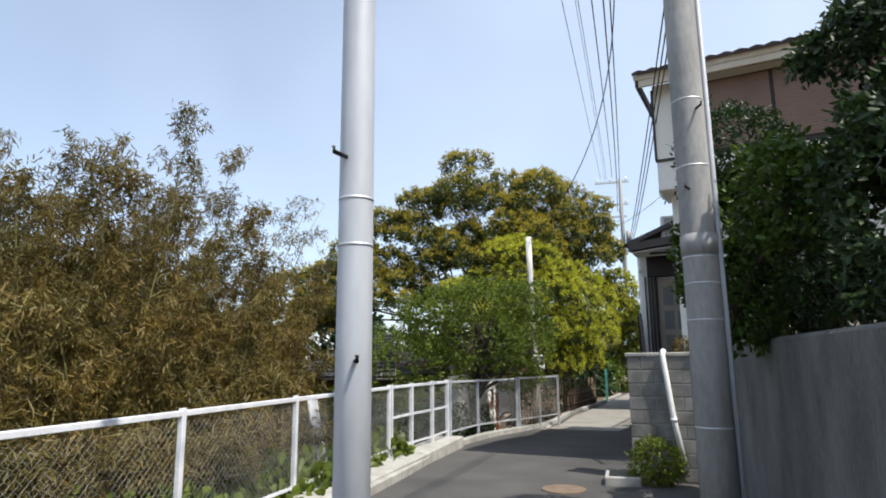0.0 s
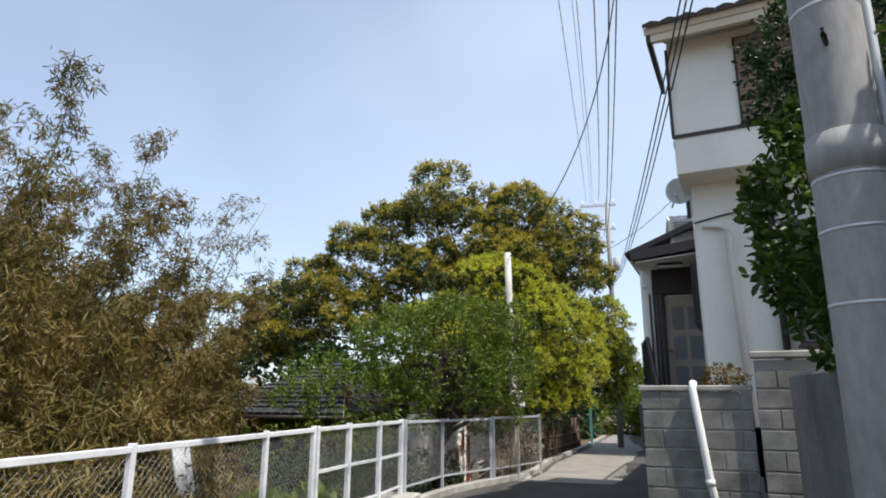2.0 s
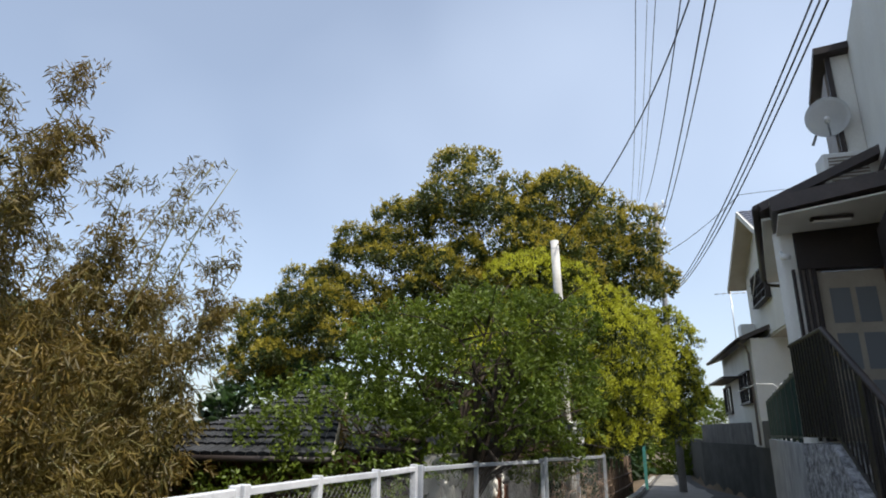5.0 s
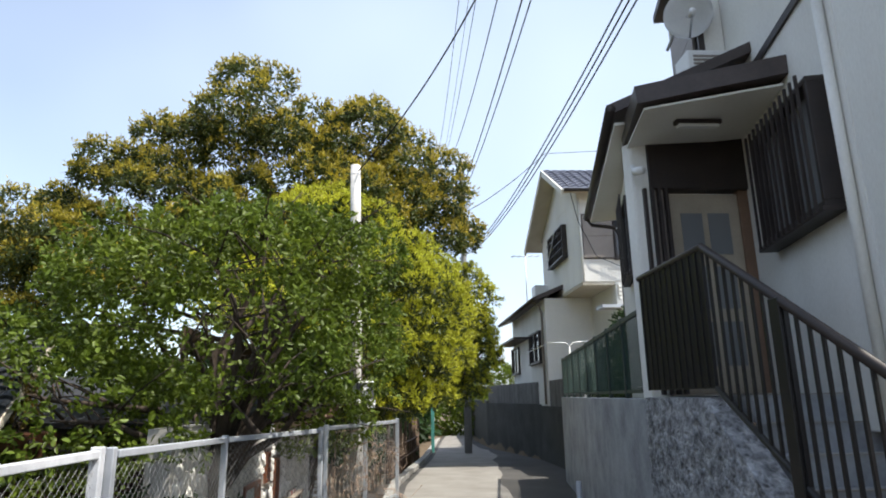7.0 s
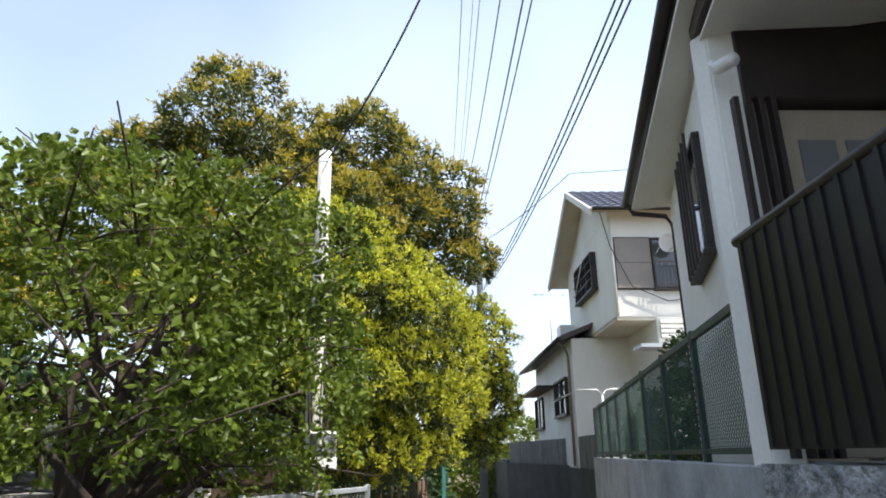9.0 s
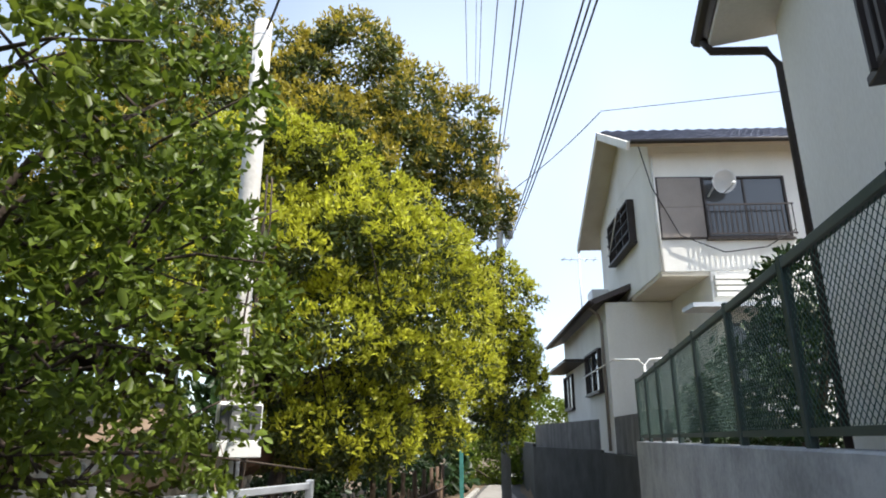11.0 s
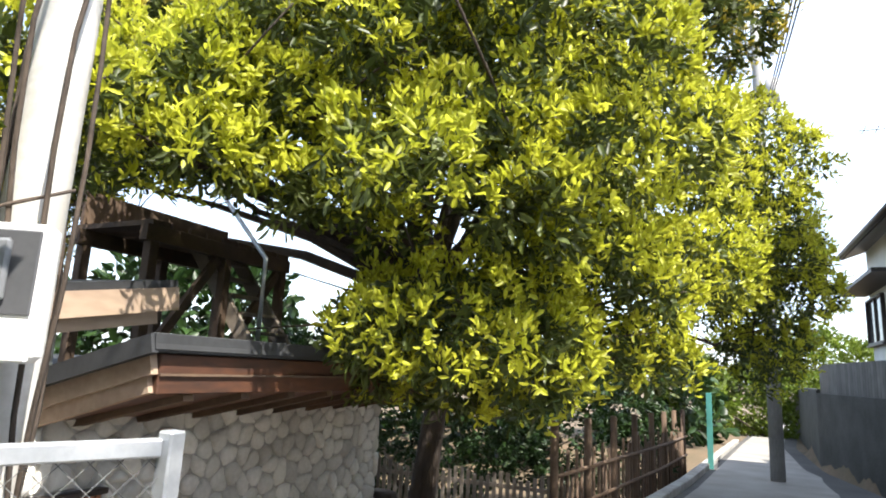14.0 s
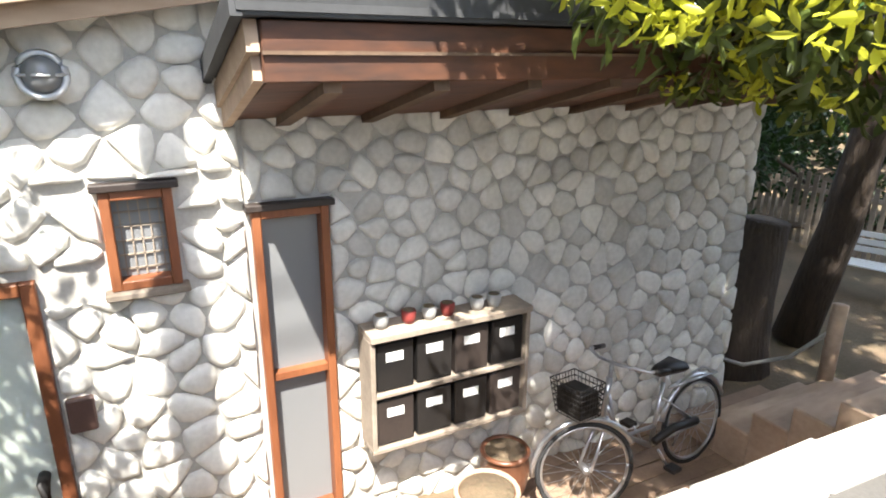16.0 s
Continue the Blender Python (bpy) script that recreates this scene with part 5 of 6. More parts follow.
boxpart("door_frame", (WX - 0.1, WX + 0.05, 18.21, 19.02, 0.22, 0.28), ORANGEWOOD, dd, 0.005)
tube("door_handle", [(WX - 0.04, 18.95, -0.75), (WX + 0.03, 18.95, -0.75), (WX + 0.03, 18.95, -0.95)], 0.03, BLACKIRON, dd, 8)
wl2 = thing("bulkhead_lamp", "round metal bulkhead lamp on a stone wall", "lamp", at=(WX + 0.06, 19.26, 1.17))
tube("ring", ring((0.05, 0, 0), 0.088, (0, 1, 0), (0, 0, 1), 20), 0.014, GALV, wl2, 8)
tube("glass", [(0, 0, 0), (0.05, 0, 0), (0.09, 0, 0)], [0.085, 0.075, 0.045], GLASSGREY, wl2, 16)
tube("cage_bar", [(0.05, -0.1, 0), (0.1, 0, 0), (0.05, 0.1, 0)], 0.008, GALV, wl2, 6)
ic = thing("intercom", "small dark brown plate on a stone wall", "intercom", at=(WX + 0.05, 19.17, -0.40))
boxpart("plate", (0, 0.04, -0.06, 0.06, -0.09, 0.09), mat("brown_plate", (0.10, 0.055, 0.045), None, 0.5), ic, 0.008)

# letterbox shelf with eight drawers and little pots
sh = thing("letterbox_shelf", "weathered wooden wall shelf with eight dark labelled boxes", "shelf", at=(WX + 0.06, 20.57, -0.97))
for dims in ((0, 0.22, 0, 1.06, 0.72, 0.76), (0, 0.20, 0, 1.06, 0, 0.03), (0, 0.20, 0, 0.03, 0.03, 0.72), (0, 0.20, 1.03, 1.06, 0.03, 0.72), (0, 0.20, 0.03, 1.03, 0.36, 0.385)):
    boxpart("board", dims, GREYWOOD, sh, 0.004)
boxpart("back", (0, 0.012, 0.03, 1.03, 0.03, 0.72), DARKWOOD, sh, 0)
for i in range(4):
    for j in range(2):
        y, z = 0.045 + 0.25 * i, 0.04 + 0.355 * j
        dob = boxpart("drawer", (0.02, 0.175, y, y + 0.225, z, z + 0.29), BLACKIRON if (i + j) % 3 else DARKTRIM, sh, 0.006)
        boxpart("label_plate", (0.176, 0.18, y + 0.055, y + 0.16, z + 0.18, z + 0.235), WHITEBOX, dob, 0)
for k, (y, c) in enumerate(((0.1, 0), (0.27, 1), (0.4, 0), (0.52, 1), (0.72, 0), (0.84, 0))):
    cup = thing("small_pot", "small red clay pot on a shelf" if c else "small dark grey clay pot on a shelf", "pot", "pots on the shelf", at=(WX + 0.17, 20.57 + y, -0.21))
    tube("bowl", [(0, 0, 0), (0, 0, 0.03), (0, 0, 0.075), (0, 0, 0.08)], [0.03, 0.042, 0.045, 0.04], RED if c else POLECON, cup, 14)
    tube("soil", [(0, 0, 0.078), (0, 0, 0.083)], [0.038, 0.03], EARTH, cup, 12)

# glazed pots on the deck
for x, y, r, h, open_top in ((-3.6, 21.2, 0.2, 0.34, True), (-3.87, 21.5, 0.16, 0.36, False)):
    pt = thing("glazed_pot", "large brown glazed ceramic pot on the deck", "pot", "glazed pots", at=(x, y, -1.6))
    tube("body", [(0, 0, 0), (0, 0, h * 0.3), (0, 0, h * 0.7), (0, 0, h * 0.93), (0, 0, h), (0, 0, h)], [r * 0.7, r * 0.95, r * 1.05, r * 0.95, r * 1.02, r * 0.85], TERRA, pt, 20)
    tube("rim", ring((0, 0, h), r * 0.95, (1, 0, 0), (0, 1, 0), 20), 0.018, PALEWOOD if open_top else TERRA, pt, 6)
    tube("soil", [(0, 0, h * 0.97), (0, 0, h + 0.004)], [r * 0.86, r * 0.84], EARTH, pt, 16)


# ---- bicycle ----
def bicycle(at, rz, lean):
    ob = thing("bicycle", "silver city bicycle with black basket leaning on the wall", "bicycle")
    ob.matrix_world = pose(*at, 0, 0, rz) @ pose(0, 0, 0, lean, 0, 0)
    R, WB = 0.33, 1.07
    chrome = mat("bicycle_silver", (0.55, 0.55, 0.56), (0.42, 0.42, 0.43), 0.3, metal=0.85, bump=0)
    rub = mat("tyre_rubber", (0.025, 0.025, 0.026), None, 0.8, bump=0)
    for cx in (0, WB):
        w = new("wheel")
        w.parent = ob
        w.matrix_basis = pose(cx, 0, R, 0, 0, 0 if cx else -24)
        tube("tyre", ring((0, 0, 0), R - 0.017, (1, 0, 0), (0, 0, 1), 40), 0.017, rub, w, 8)
        tube("rim", ring((0, 0, 0), R - 0.04, (1, 0, 0), (0, 0, 1), 40), 0.011, chrome, w, 6)
        tube("hub", [(0, -0.04, 0), (0, 0.04, 0)], 0.022, chrome, w, 10)
        vs, fs = [], []
        for k in range(24):
            a = 2 * math.pi * k / 24
            tube_into(vs, fs, [(0.02 * math.cos(a + 0.8), 0.03 * (-1) ** k, 0.02 * math.sin(a + 0.8)), ((R - 0.045) * math.cos(a), 0, (R - 0.045) * math.sin(a))], 0.0016, 3, False)
        tagged(raw("spokes", vs, fs, chrome, w), kind="stuff")
        tube("mudguard", [(math.cos(a) * (R + 0.018), 0, math.sin(a) * (R + 0.018)) for a in [radians(d) for d in range(20 if cx else 25, 190 if not cx else 175, 12)]], 0.02, chrome, w, 6)
    bb, seat, head = (0.62, 0, 0.28), (0.74, 0, 0.72), (0.2, 0, 0.80)
    fr = new("frame")
    fr.parent = ob
    tube("down_tube", [head, (0.28, 0, 0.5), bb], 0.018, chrome, fr, 8)
    tube("low_tube", [(0.19, 0, 0.72), (0.33, 0, 0.44), (0.66, 0, 0.42)], 0.014, chrome, fr, 8)
    tube("seat_tube", [bb, seat], 0.016, chrome, fr, 8)
    for s in (-0.05, 0.05):
        tube("chain_stay", [bb, (WB, s, R)], 0.009, chrome, fr, 6)
        tube("seat_stay", [(0.72, 0, 0.62), (WB, s, R)], 0.008, chrome, fr, 6)
        tube("fork_blade", [(0.17, s * 0.6, 0.66), (0.05, s, 0.42), (0, s, R)], 0.011, chrome, fr, 6)
    tube("head_tube", [(0.16, 0, 0.66), (0.22, 0, 0.9)], 0.02, chrome, fr, 8)
    tube("stem", [(0.22, 0, 0.88), (0.24, 0, 1.0)], 0.014, chrome, ob, 8)
    tube("handlebar", [(0.42, -0.27, 0.98), (0.3, -0.25, 1.0), (0.2, -0.08, 1.02), (0.2, 0.08, 1.02), (0.3, 0.25, 1.0), (0.42, 0.27, 0.98)], 0.012, chrome, ob, 8)
    for s in (-1, 1):
        tube("grip", [(0.33, 0.255 * s, 0.995), (0.45, 0.275 * s, 0.975)], 0.018, BLACKIRON, ob, 8)
    bm = bmesh.new()
    box(bm, -0.14, 0.13, -0.1, 0.1, -0.035, 0.035, 0.03)
    for v in bm.verts:
        if v.co.x < 0:
            v.co.y *= 0.4
    bmesh.ops.translate(bm, vec=(0.78, 0, 0.82), verts=bm.verts)
    part("saddle", bm, BLACKIRON, ob, "black saddle", True)
    tube("seat_post", [seat, (0.77, 0, 0.8)], 0.013, chrome, ob, 8)
    tube("crank", [(0.62, -0.07, 0.28), (0.7, -0.08, 0.14)], 0.01, chrome, ob, 6)
    tube("crank", [(0.62, 0.07, 0.28), (0.54, 0.08, 0.42)], 0.01, chrome, ob, 6)
    boxpart("pedal", (0.66, 0.75, -0.17, -0.08, 0.12, 0.15), BLACKIRON, ob, 0.004)
    boxpart("pedal", (0.5, 0.58, 0.08, 0.17, 0.41, 0.44), BLACKIRON, ob, 0.004)
    tube("chain_guard", [(0.6, -0.05, 0.34), (0.8, -0.05, 0.38), (1.05, -0.05, 0.36)], 0.03, BLACKIRON, ob, 6)
    tube("kickstand", [(1.05, 0.06, 0.3), (1.12, 0.2, 0.0)], 0.01, chrome, ob, 6)
    tube("rear_rack", [(0.8, 0, 0.66), (1.25, 0.06, 0.68), (1.25, -0.06, 0.68), (0.8, 0, 0.66)], 0.008, chrome, ob, 6)
    bk = new("basket")
    bk.parent = ob
    bk.location = (-0.06, 0, 0.74)
    bk.scale = (0.8, 0.75, 0.85)
    vs, fs = [], []
    for k in range(7):
        z = 0.26 * k / 6
        g = 0.8 + 0.2 * k / 6
        tube_into(vs, fs, [(-0.13 * g, -0.18 * g, z), (0.13 * g, -0.18 * g, z), (0.13 * g, 0.18 * g, z), (-0.13 * g, 0.18 * g, z), (-0.13 * g, -0.18 * g, z)], 0.005, 4, False)
    for k in range(9):
        s = -1 + 2 * k / 8
        for a, b in (((-0.13, 0.18 * s), (-0.104, 0.144 * s)), ((0.13, 0.18 * s), (0.104, 0.144 * s)), ((0.13 * s, 0.18), (0.104 * s, 0.144)), ((0.13 * s, -0.18), (0.104 * s, -0.144))):
            tube_into(vs, fs, [(*b, 0), (*a, 0.26)], 0.004, 4, False)
    tagged(raw("wirework", vs, fs, BLACKIRON, bk), kind="stuff")
    boxpart("liner", (-0.1, 0.1, -0.14, 0.14, 0.004, 0.20), BLACKIRON, bk, 0.01)
    return ob


bicycle((-3.48, 21.88, -1.6), 95, -6)

# ---- deck, steps, garden at the tree ----
dk = thing("deck", "worn brown timber deck in front of the workshop", "deck", kind="structure")
bm = bmesh.new()
box(bm, -0.065, 0.065, 0, 1, -0.03, 0, 0.004)
plank = bpy.data.meshes.new("plank")
bm.to_mesh(plank)
bm.free()
plank.materials.append(DECKWOOD)
for k in range(15):
    p = new("plank", plank)
    p.parent = dk
    p.matrix_basis = pose(-4.03 + 0.136 * k, 17.0, -1.6) @ Matrix.Diagonal((1, 7.4 if k < 12 else 6.2, 1, 1))
boxpart("joist", (-4.05, -2.1, 17.0, 23.0, -1.75, -1.632), DARKWOOD, dk, 0)
tagged(boxpart("wall_bank", (-2.27, -2.17, 17.6, 22.0, -1.75, -0.3), KERB, None, 0.01), "concrete bank wall between deck and lane", "wall", kind="structure")
sp = thing("garden_steps", "timber garden steps from the lane down to the deck", "stairs", kind="structure")
for k in range(6):
    boxpart("step", (-2.25 - 0.27 * (k + 1), -2.25 - 0.27 * k, 23.2, 24.6, -1.75, -0.55 - 0.19 * k), PALEWOOD, sp, 0.01)
rope = thing("rope_barrier", "pale rope slung from a timber post", "rope", at=(-3.6, 24.5, -1.6))
tube("post", [(0, 0, 0), (0, 0, 0.95)], 0.06, PALEWOOD, rope, 10)
tube("rope", [(0, 0, 0.75), (-0.25, -0.12, 0.4), (-0.55, -0.3, 0.22), (-0.85, -0.6, 0.3)], 0.018, KERB, rope, 8)
pf = thing("picket_fence", "grey weathered picket fence behind the tree", "fence")
for k in range(60):
    x = -10.0 + 0.13 * k
    boxpart("picket", (-0.035, 0.035, -0.01, 0.01, 0, 1.15), GREYWOOD, pf, 0).matrix_basis = pose(x, 29.0, -1.6, 0, 0, 3 * math.sin(k * 2.1)) @ Matrix.Diagonal((1, 1, 0.94 + 0.06 * math.sin(k * 5.3), 1))
boxpart("rail", (-10.1, -2.2, 29.012, 29.05, -0.75, -0.68), GREYWOOD, pf, 0)
boxpart("rail", (-10.1, -2.2, 29.012, 29.05, -1.35, -1.28), GREYWOOD, pf, 0)
wf = thing("rustic_fence", "dark brown rustic timber fence along the lane edge", "fence")
for k in range(44):
    y = 24.8 + 0.2 * k
    x = left_edge(y) - 0.55
    hgt = 0.95 + (0.45 if k % 6 == 0 else 0.12 * math.sin(k * 3.7))
    tube("stake" if k % 6 else "post", [(x, y, -1.3), (x + 0.02 * math.sin(k), y, road_z(y) + hgt - 0.15)], 0.05 if k % 6 == 0 else 0.022, DARKWOOD, wf, 7)
for z in (0.25, 0.65):
    tube("rail", [(left_edge(y) - 0.52, y, road_z(y) + z) for y in (24.8, 27, 30, 33.4)], 0.025, DARKWOOD, wf, 7)
tagged(boxpart("teal_panel", (-1.02, -0.9, 33.2, 33.24, -0.6, 1.1), mat("teal_paint", (0.10, 0.36, 0.32), None, 0.6), thing("sign_board", "teal painted board at the lane edge", "board"), 0.004))
for (x, y, a) in ((-5.4, 27.2, 20), (-6.6, 26.4, -30)):
    bn = thing("garden_bench", "white metal garden bench under the tree", "bench", "garden benches", at=(x, y, -1.62), rz=a)
    for k in range(4):
        boxpart("seat_slat", (0, 1.1, 0.09 * k, 0.09 * k + 0.07, 0.42, 0.44), WHITEBOX, bn, 0.003)
    for k in range(3):
        boxpart("back_slat", (0, 1.1, 0.40, 0.42, 0.52 + 0.1 * k, 0.59 + 0.1 * k), WHITEBOX, bn, 0.003)
    for x0 in (0.08, 1.0):
        tube("leg", [(x0, 0.02, 0), (x0, 0.06, 0.42)], 0.015, WHITEBOX, bn, 6)
        tube("leg", [(x0, 0.45, 0), (x0, 0.38, 0.45), (x0, 0.42, 0.82)], 0.015, WHITEBOX, bn, 6)
# stairs of the tree house above the flat roof
th = thing("tree_ladder", "grey timber ladder stair above the workshop roof", "ladder", at=(-4.9, 22.6, 1.5))
for s in (0, 0.6):
    slab("stringer", ((0, s, 0), (0, s + 0.05, 0), (-0.9, s + 0.05, 1.1), (-0.9, s, 1.1)), 0.16, GREYWOOD, th)
for k in range(5):
    boxpart("tread", (-0.18 * k - 0.22, -0.18 * k - 0.05, 0.05, 0.6, 0.12 + 0.2 * k, 0.15 + 0.2 * k), GREYWOOD, th, 0.004)
tube("handrail", [(0.05, 0, -0.1), (0.05, 0, 0.9), (-0.9, 0, 1.9)], 0.025, GALV, th, 8)
tp = thing("tree_platform", "dark timber platform with braced posts above the workshop roof", "platform")
for k in range(9):
    boxpart("board", (-6.4, -5.3, 21.55 + 0.22 * k, 21.75 + 0.22 * k, 2.55, 2.6), DARKWOOD, tp, 0)
for x in (-6.35, -5.4):
    boxpart("beam", (x, x + 0.1, 21.5, 23.55, 2.4, 2.548), DARKWOOD, tp, 0)
    for y in (21.55, 22.5, 23.4):
        boxpart("post", (x, x + 0.1, y, y + 0.1, 1.15, 2.398), DARKWOOD, tp, 0.006)
for y in (21.65, 22.6):
    slab("brace", ((-5.39, y, 1.35), (-5.33, y, 1.35), (-5.33, y + 0.75, 2.4), (-5.39, y + 0.75, 2.4)), 0.09, DARKWOOD, tp)
boxpart("screen", (-6.35, -6.3, 21.55, 23.5, 2.605, 2.95), DARKWOOD, tp, 0)
cv = thing("chimney_cowl", "dark metal chimney cowl on the workshop roof", "chimney", at=(-5.2, 18.6, 1.5))
tube("pipe", [(0, 0, -0.2), (0, 0, 0.35)], 0.09, BLACKIRON, cv, 12)
tube("cap", [(0, 0, 0.42), (0, 0, 0.5)], [0.16, 0.05], BLACKIRON, cv, 12)

# meter box on the pole
mb = thing("meter_box", "white electricity meter box with dark window on a pole", "meter box", at=(-2.46, 18.70, 1.32), rz=32)
boxpart("casing", (-0.17, 0.17, -0.03, 0.06, 0, 0.41), WHITEBOX, mb, 0.02)
boxpart("lower_cover", (-0.172, 0.172, -0.05, -0.031, 0.0, 0.125), WHITEBOX, mb, 0.008)
boxpart("window_plate", (-0.155, 0.155, -0.042, -0.031, 0.135, 0.385), mat("grey_plastic", (0.10, 0.10, 0.105), None, 0.4, bump=0), mb, 0.004, "dark grey cover plate")
boxpart("meter_glass", (-0.085, 0.085, -0.062, -0.042, 0.17, 0.36), GLASSGREY, mb, 0.012)
boxpart("dial", (-0.05, 0.05, -0.066, -0.062, 0.27, 0.31), WHITEBOX, mb, 0)
boxpart("dial", (-0.05, 0.0, -0.066, -0.062, 0.2, 0.23), WHITEBOX, mb, 0)
boxpart("clamp", (-0.05, 0.05, 0.06, 0.12, 0.05, 0.25), GALV, mb, 0)

# ---- house with a low grey roof behind the fence ----
h5 = thing("low_roof_house", "low reddish-brown timber house with grey slate roof", "house")
boxpart("wall", (-8.75, -5.9, 15.6, 20.6, -1.8, 1.15), REDBROWN, h5, 0.01)
tiled_roof(h5, (-9.15, 15.0, 1.2), (-5.6, 15.0, 1.2), (-7.3, 18.0, 2.4), (-6.8, 18.0, 2.4), SLATE, 18, 12, 0.03)
tiled_roof(h5, (-9.15, 21.0, 1.2), (-9.15, 15.0, 1.2), (-7.3, 18.02, 2.4), (-7.3, 18.0, 2.4), SLATE, 22, 12, 0.03)
tube("gutter", [(-9.15, 14.95, 1.13), (-5.6, 14.95, 1.13)], 0.05, DARKTRIM, h5, 8)
window(h5, pose(-8.3, 15.6, -0.3), 1.1, 1.0, DARKTRIM, GLASS, 1, 0, "window", 0.06)
bush("garden_thicket", "dark shrubs and weeds under the trees", [(-6.0, 12.8, -1.0, 1.2, 1.4, 0.7), (-5.6, 10.5, -1.0, 1.0, 1.4, 0.7), (-7.2, 12.6, -1.2, 1.3, 1.0, 0.8)], LEAF_BAMBOO, 45, 0.16, 0.05)
# added shrubs: their dark leaves stand in for shade under the fruit tree
bush("shade_filler_shrubs", "dark shrubs added to stand for the shade behind the mesh fence", [(-4.5, 14.2, 0.0, 0.5, 1.1, 0.6), (-4.35, 15.6, 0.0, 0.5, 0.8, 0.6), (-5.6, 13.6, -0.2, 0.9, 0.9, 0.7), (-3.9, 16.6, -0.2, 0.4, 0.6, 0.5)], LEAF_HEDGE, 150, 0.08, 0.04)
bush("far_trees", "distant dark woodland behind the gardens", [(-16, 32, 1.5, 4, 3, 3.2), (-24, 24, 2, 5, 4, 4), (-22, 14, 2, 4, 4, 4), (-9, 36, 1, 4, 3, 2.6), (-3, 40, 0.5, 2, 3, 2)], LEAF_HEDGE, 6, 0.45, 0.26)

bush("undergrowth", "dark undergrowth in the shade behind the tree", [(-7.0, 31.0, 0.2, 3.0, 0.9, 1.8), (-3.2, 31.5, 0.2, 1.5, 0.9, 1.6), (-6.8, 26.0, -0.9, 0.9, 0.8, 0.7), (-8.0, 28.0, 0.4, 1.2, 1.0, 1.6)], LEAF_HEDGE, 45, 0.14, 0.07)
mound = thing("tree_stump", "old gnarled brown stump beside the workshop corner", "stump", at=(-4.55, 24.5, -1.65))
tube("bole", [(0, 0, 0), (0.03, 0, 0.35), (0.08, 0.05, 0.8), (0.12, 0.1, 1.5)], [0.42, 0.33, 0.24, 0.2], BARK, mound, 14)

# ---- river stones of the workshop wall ----
def clip_cell(poly, px, py, qx, qy):
    """Keep the side of poly nearer to p than to q."""
    mx_, my_, nx_, ny_ = (px + qx) / 2, (py + qy) / 2, qx - px, qy - py
    out = []
    for i in range(len(poly)):
        a, b = poly[i], poly[(i + 1) % len(poly)]
        da, db = (a[0] - mx_) * nx_ + (a[1] - my_) * ny_, (b[0] - mx_) * nx_ + (b[1] - my_) * ny_
        if da <= 0:
            out.append(a)
        if da * db < 0:
            s = da / (da - db)
            out.append((a[0] + (b[0] - a[0]) * s, a[1] + (b[1] - a[1]) * s))
    return out


def stone_cells(y0, y1, z0, z1, opens, size, seed):
    r = random.Random(seed)
    pts = []
    tries = 0
    want = int((y1 - y0) * (z1 - z0) / (size * size * 0.80))
    while len(pts) < want and tries < 40000:
        tries += 1
        p = (r.uniform(y0, y1), r.uniform(z0, z1))
        if any(o[0] - 0.03 < p[0] < o[1] + 0.03 and o[2] - 0.03 < p[1] < o[3] + 0.03 for o in opens):
            continue
        k = size * r.choice((0.62, 0.78, 0.9))
        if all((p[0] - q[0]) ** 2 + ((p[1] - q[1]) * 1.1) ** 2 > k * k for q in pts):
            pts.append(p)
    for p in pts:
        poly = [(p[0] + 0.24 * math.cos(a), p[1] + 0.2 * math.sin(a)) for a in [2 * math.pi * k / 14 for k in range(14)]]
        for q in pts:
            if q is not p and (q[0] - p[0]) ** 2 + (q[1] - p[1]) ** 2 < 0.3:
                poly = clip_cell(poly, *p, *q)
        poly = [(min(max(a, y0), y1), min(max(b, z0), z1)) for a, b in poly]
        for o in opens:
            oy, oz = (o[0] + o[1]) / 2, (o[2] + o[3]) / 2
            if o[0] - 0.25 < p[0] < o[1] + 0.25 and o[2] - 0.25 < p[1] < o[3] + 0.25:
                if o[2] < p[1] < o[3]:
                    lim = o[0] - 0.01 if p[0] < oy else o[1] + 0.01
                    poly = [(min(a, lim) if p[0] < oy else max(a, lim), b) for a, b in poly]
                else:
                    lim = o[2] - 0.045 if p[1] < oz else o[3] + 0.045
                    poly = [(a, min(b, lim) if p[1] < oz else max(b, lim)) for a, b in poly]
        if len(poly) < 4:
            continue
        yield poly, r


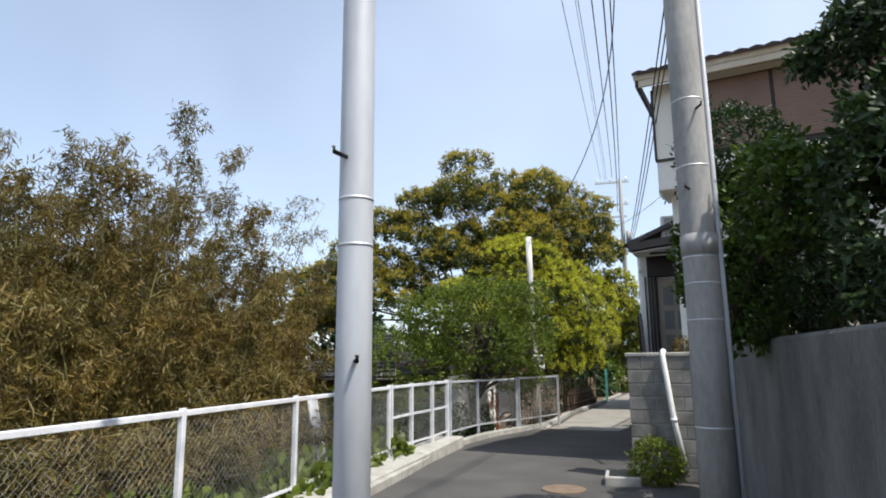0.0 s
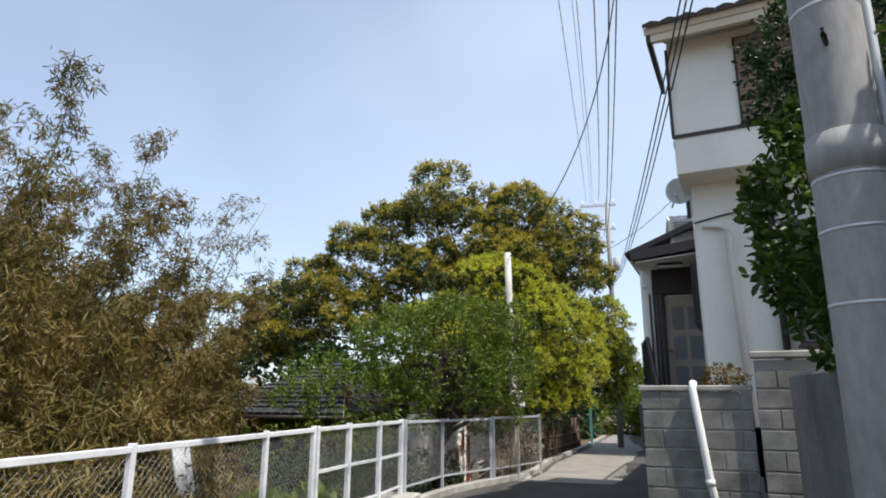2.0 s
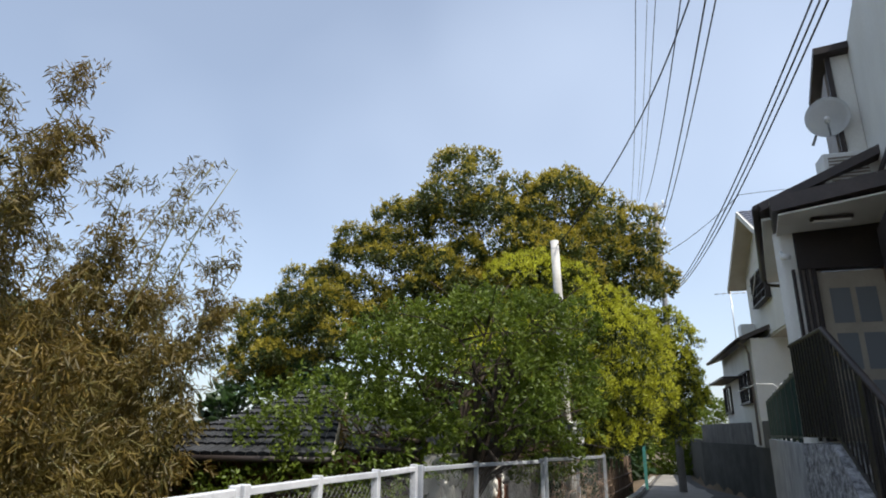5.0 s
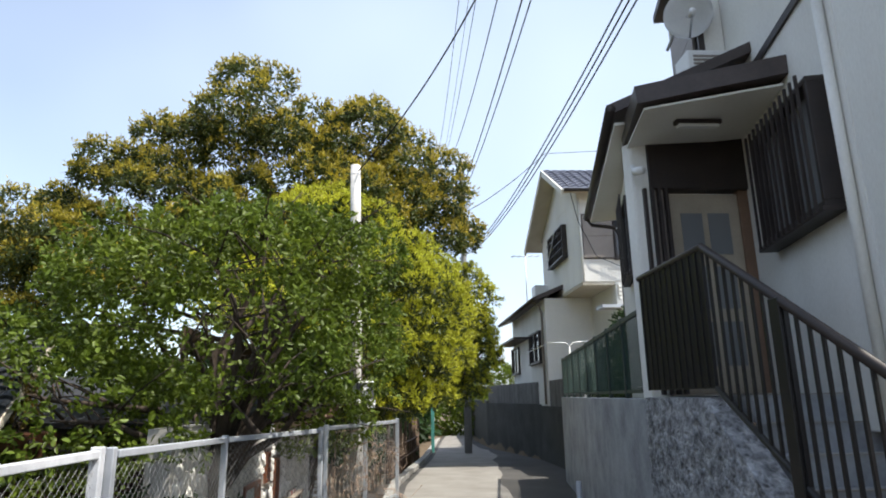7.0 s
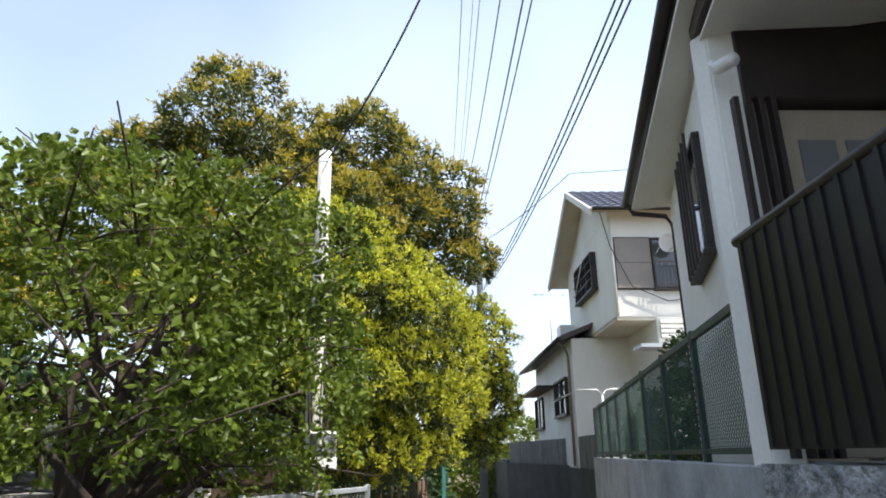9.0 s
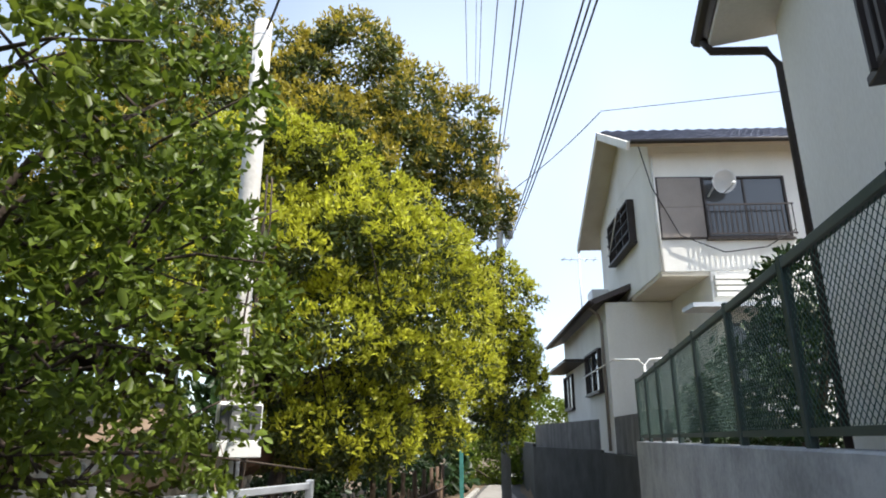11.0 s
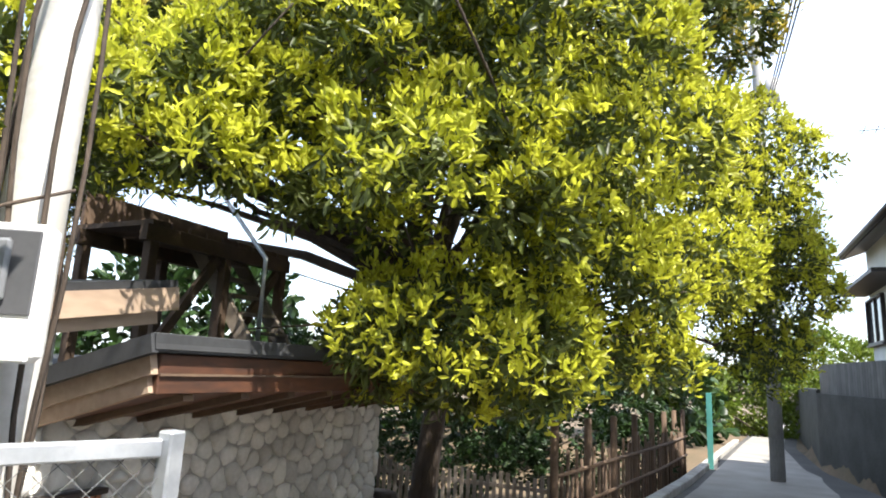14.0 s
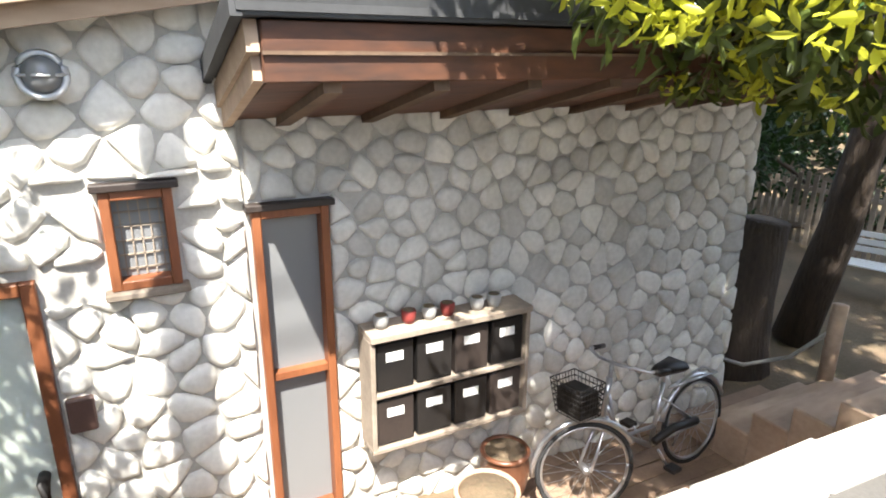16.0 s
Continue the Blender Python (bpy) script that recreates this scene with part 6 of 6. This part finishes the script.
def stone_mesh(poly, r):
    cy, cz = sum(p[0] for p in poly) / len(poly), sum(p[1] for p in poly) / len(poly)
    poly = [(cy + (a - cy) * 0.95, cz + (b - cz) * 0.95) for a, b in poly]
    for _ in range(1):
        poly = [q for i in range(len(poly)) for q in ((poly[i][0] * 0.72 + poly[(i + 1) % len(poly)][0] * 0.28, poly[i][1] * 0.72 + poly[(i + 1) % len(poly)][1] * 0.28),
                                                     (poly[i][0] * 0.28 + poly[(i + 1) % len(poly)][0] * 0.72, poly[i][1] * 0.28 + poly[(i + 1) % len(poly)][1] * 0.72))]
    n = len(poly)
    dep = r.uniform(0.022, 0.05)
    ty, tz = r.uniform(-0.08, 0.08), r.uniform(-0.08, 0.08)
    vs, fs = [], []
    for s, d in ((1.0, 0.0), (0.93, 0.6), (0.66, 0.95)):
        for a, b in poly:
            u, v = (a - cy) * s, (b - cz) * s
            vs.append((d * dep + (0 if d == 0 else u * ty + v * tz), u, v))
    vs.append((dep, 0, 0))
    for j in range(2):
        for i in range(n):
            k = (i + 1) % n
            fs.append((j * n + i, j * n + k, (j + 1) * n + k, (j + 1) * n + i))
    for i in range(n):
        fs.append((2 * n + i, 2 * n + (i + 1) % n, 3 * n))
    return vs, fs, cy, cz


rest_v, rest_f = [], []
made = 0
for y0, y1, z0, z1, size, seed in ((20.03, Y1, -1.62, WZ1, 0.185, 3), (18.02, 20.01, -1.62, 1.5, 0.225, 4), (15.5, 18.0, -1.6, 1.15, 0.23, 5)):
    for poly, r in stone_cells(y0, y1, z0, z1, OPEN, size, seed):
        vs, fs, cy, cz = stone_mesh(poly, r)
        if made < 300 and cy > 18.5:
            s = raw("stone", vs, fs, STONE, wall, smooth=True)
            s.location = (WX - 0.004, cy, cz)
            made += 1
        else:
            b = len(rest_v)
            rest_v += [(v[0] + WX - 0.004, v[1] + cy, v[2] + cz) for v in vs]
            rest_f += [tuple(i + b for i in f) for f in fs]
tagged(raw("stone_cladding", rest_v, rest_f, STONE, wall, smooth=True), kind="stuff")
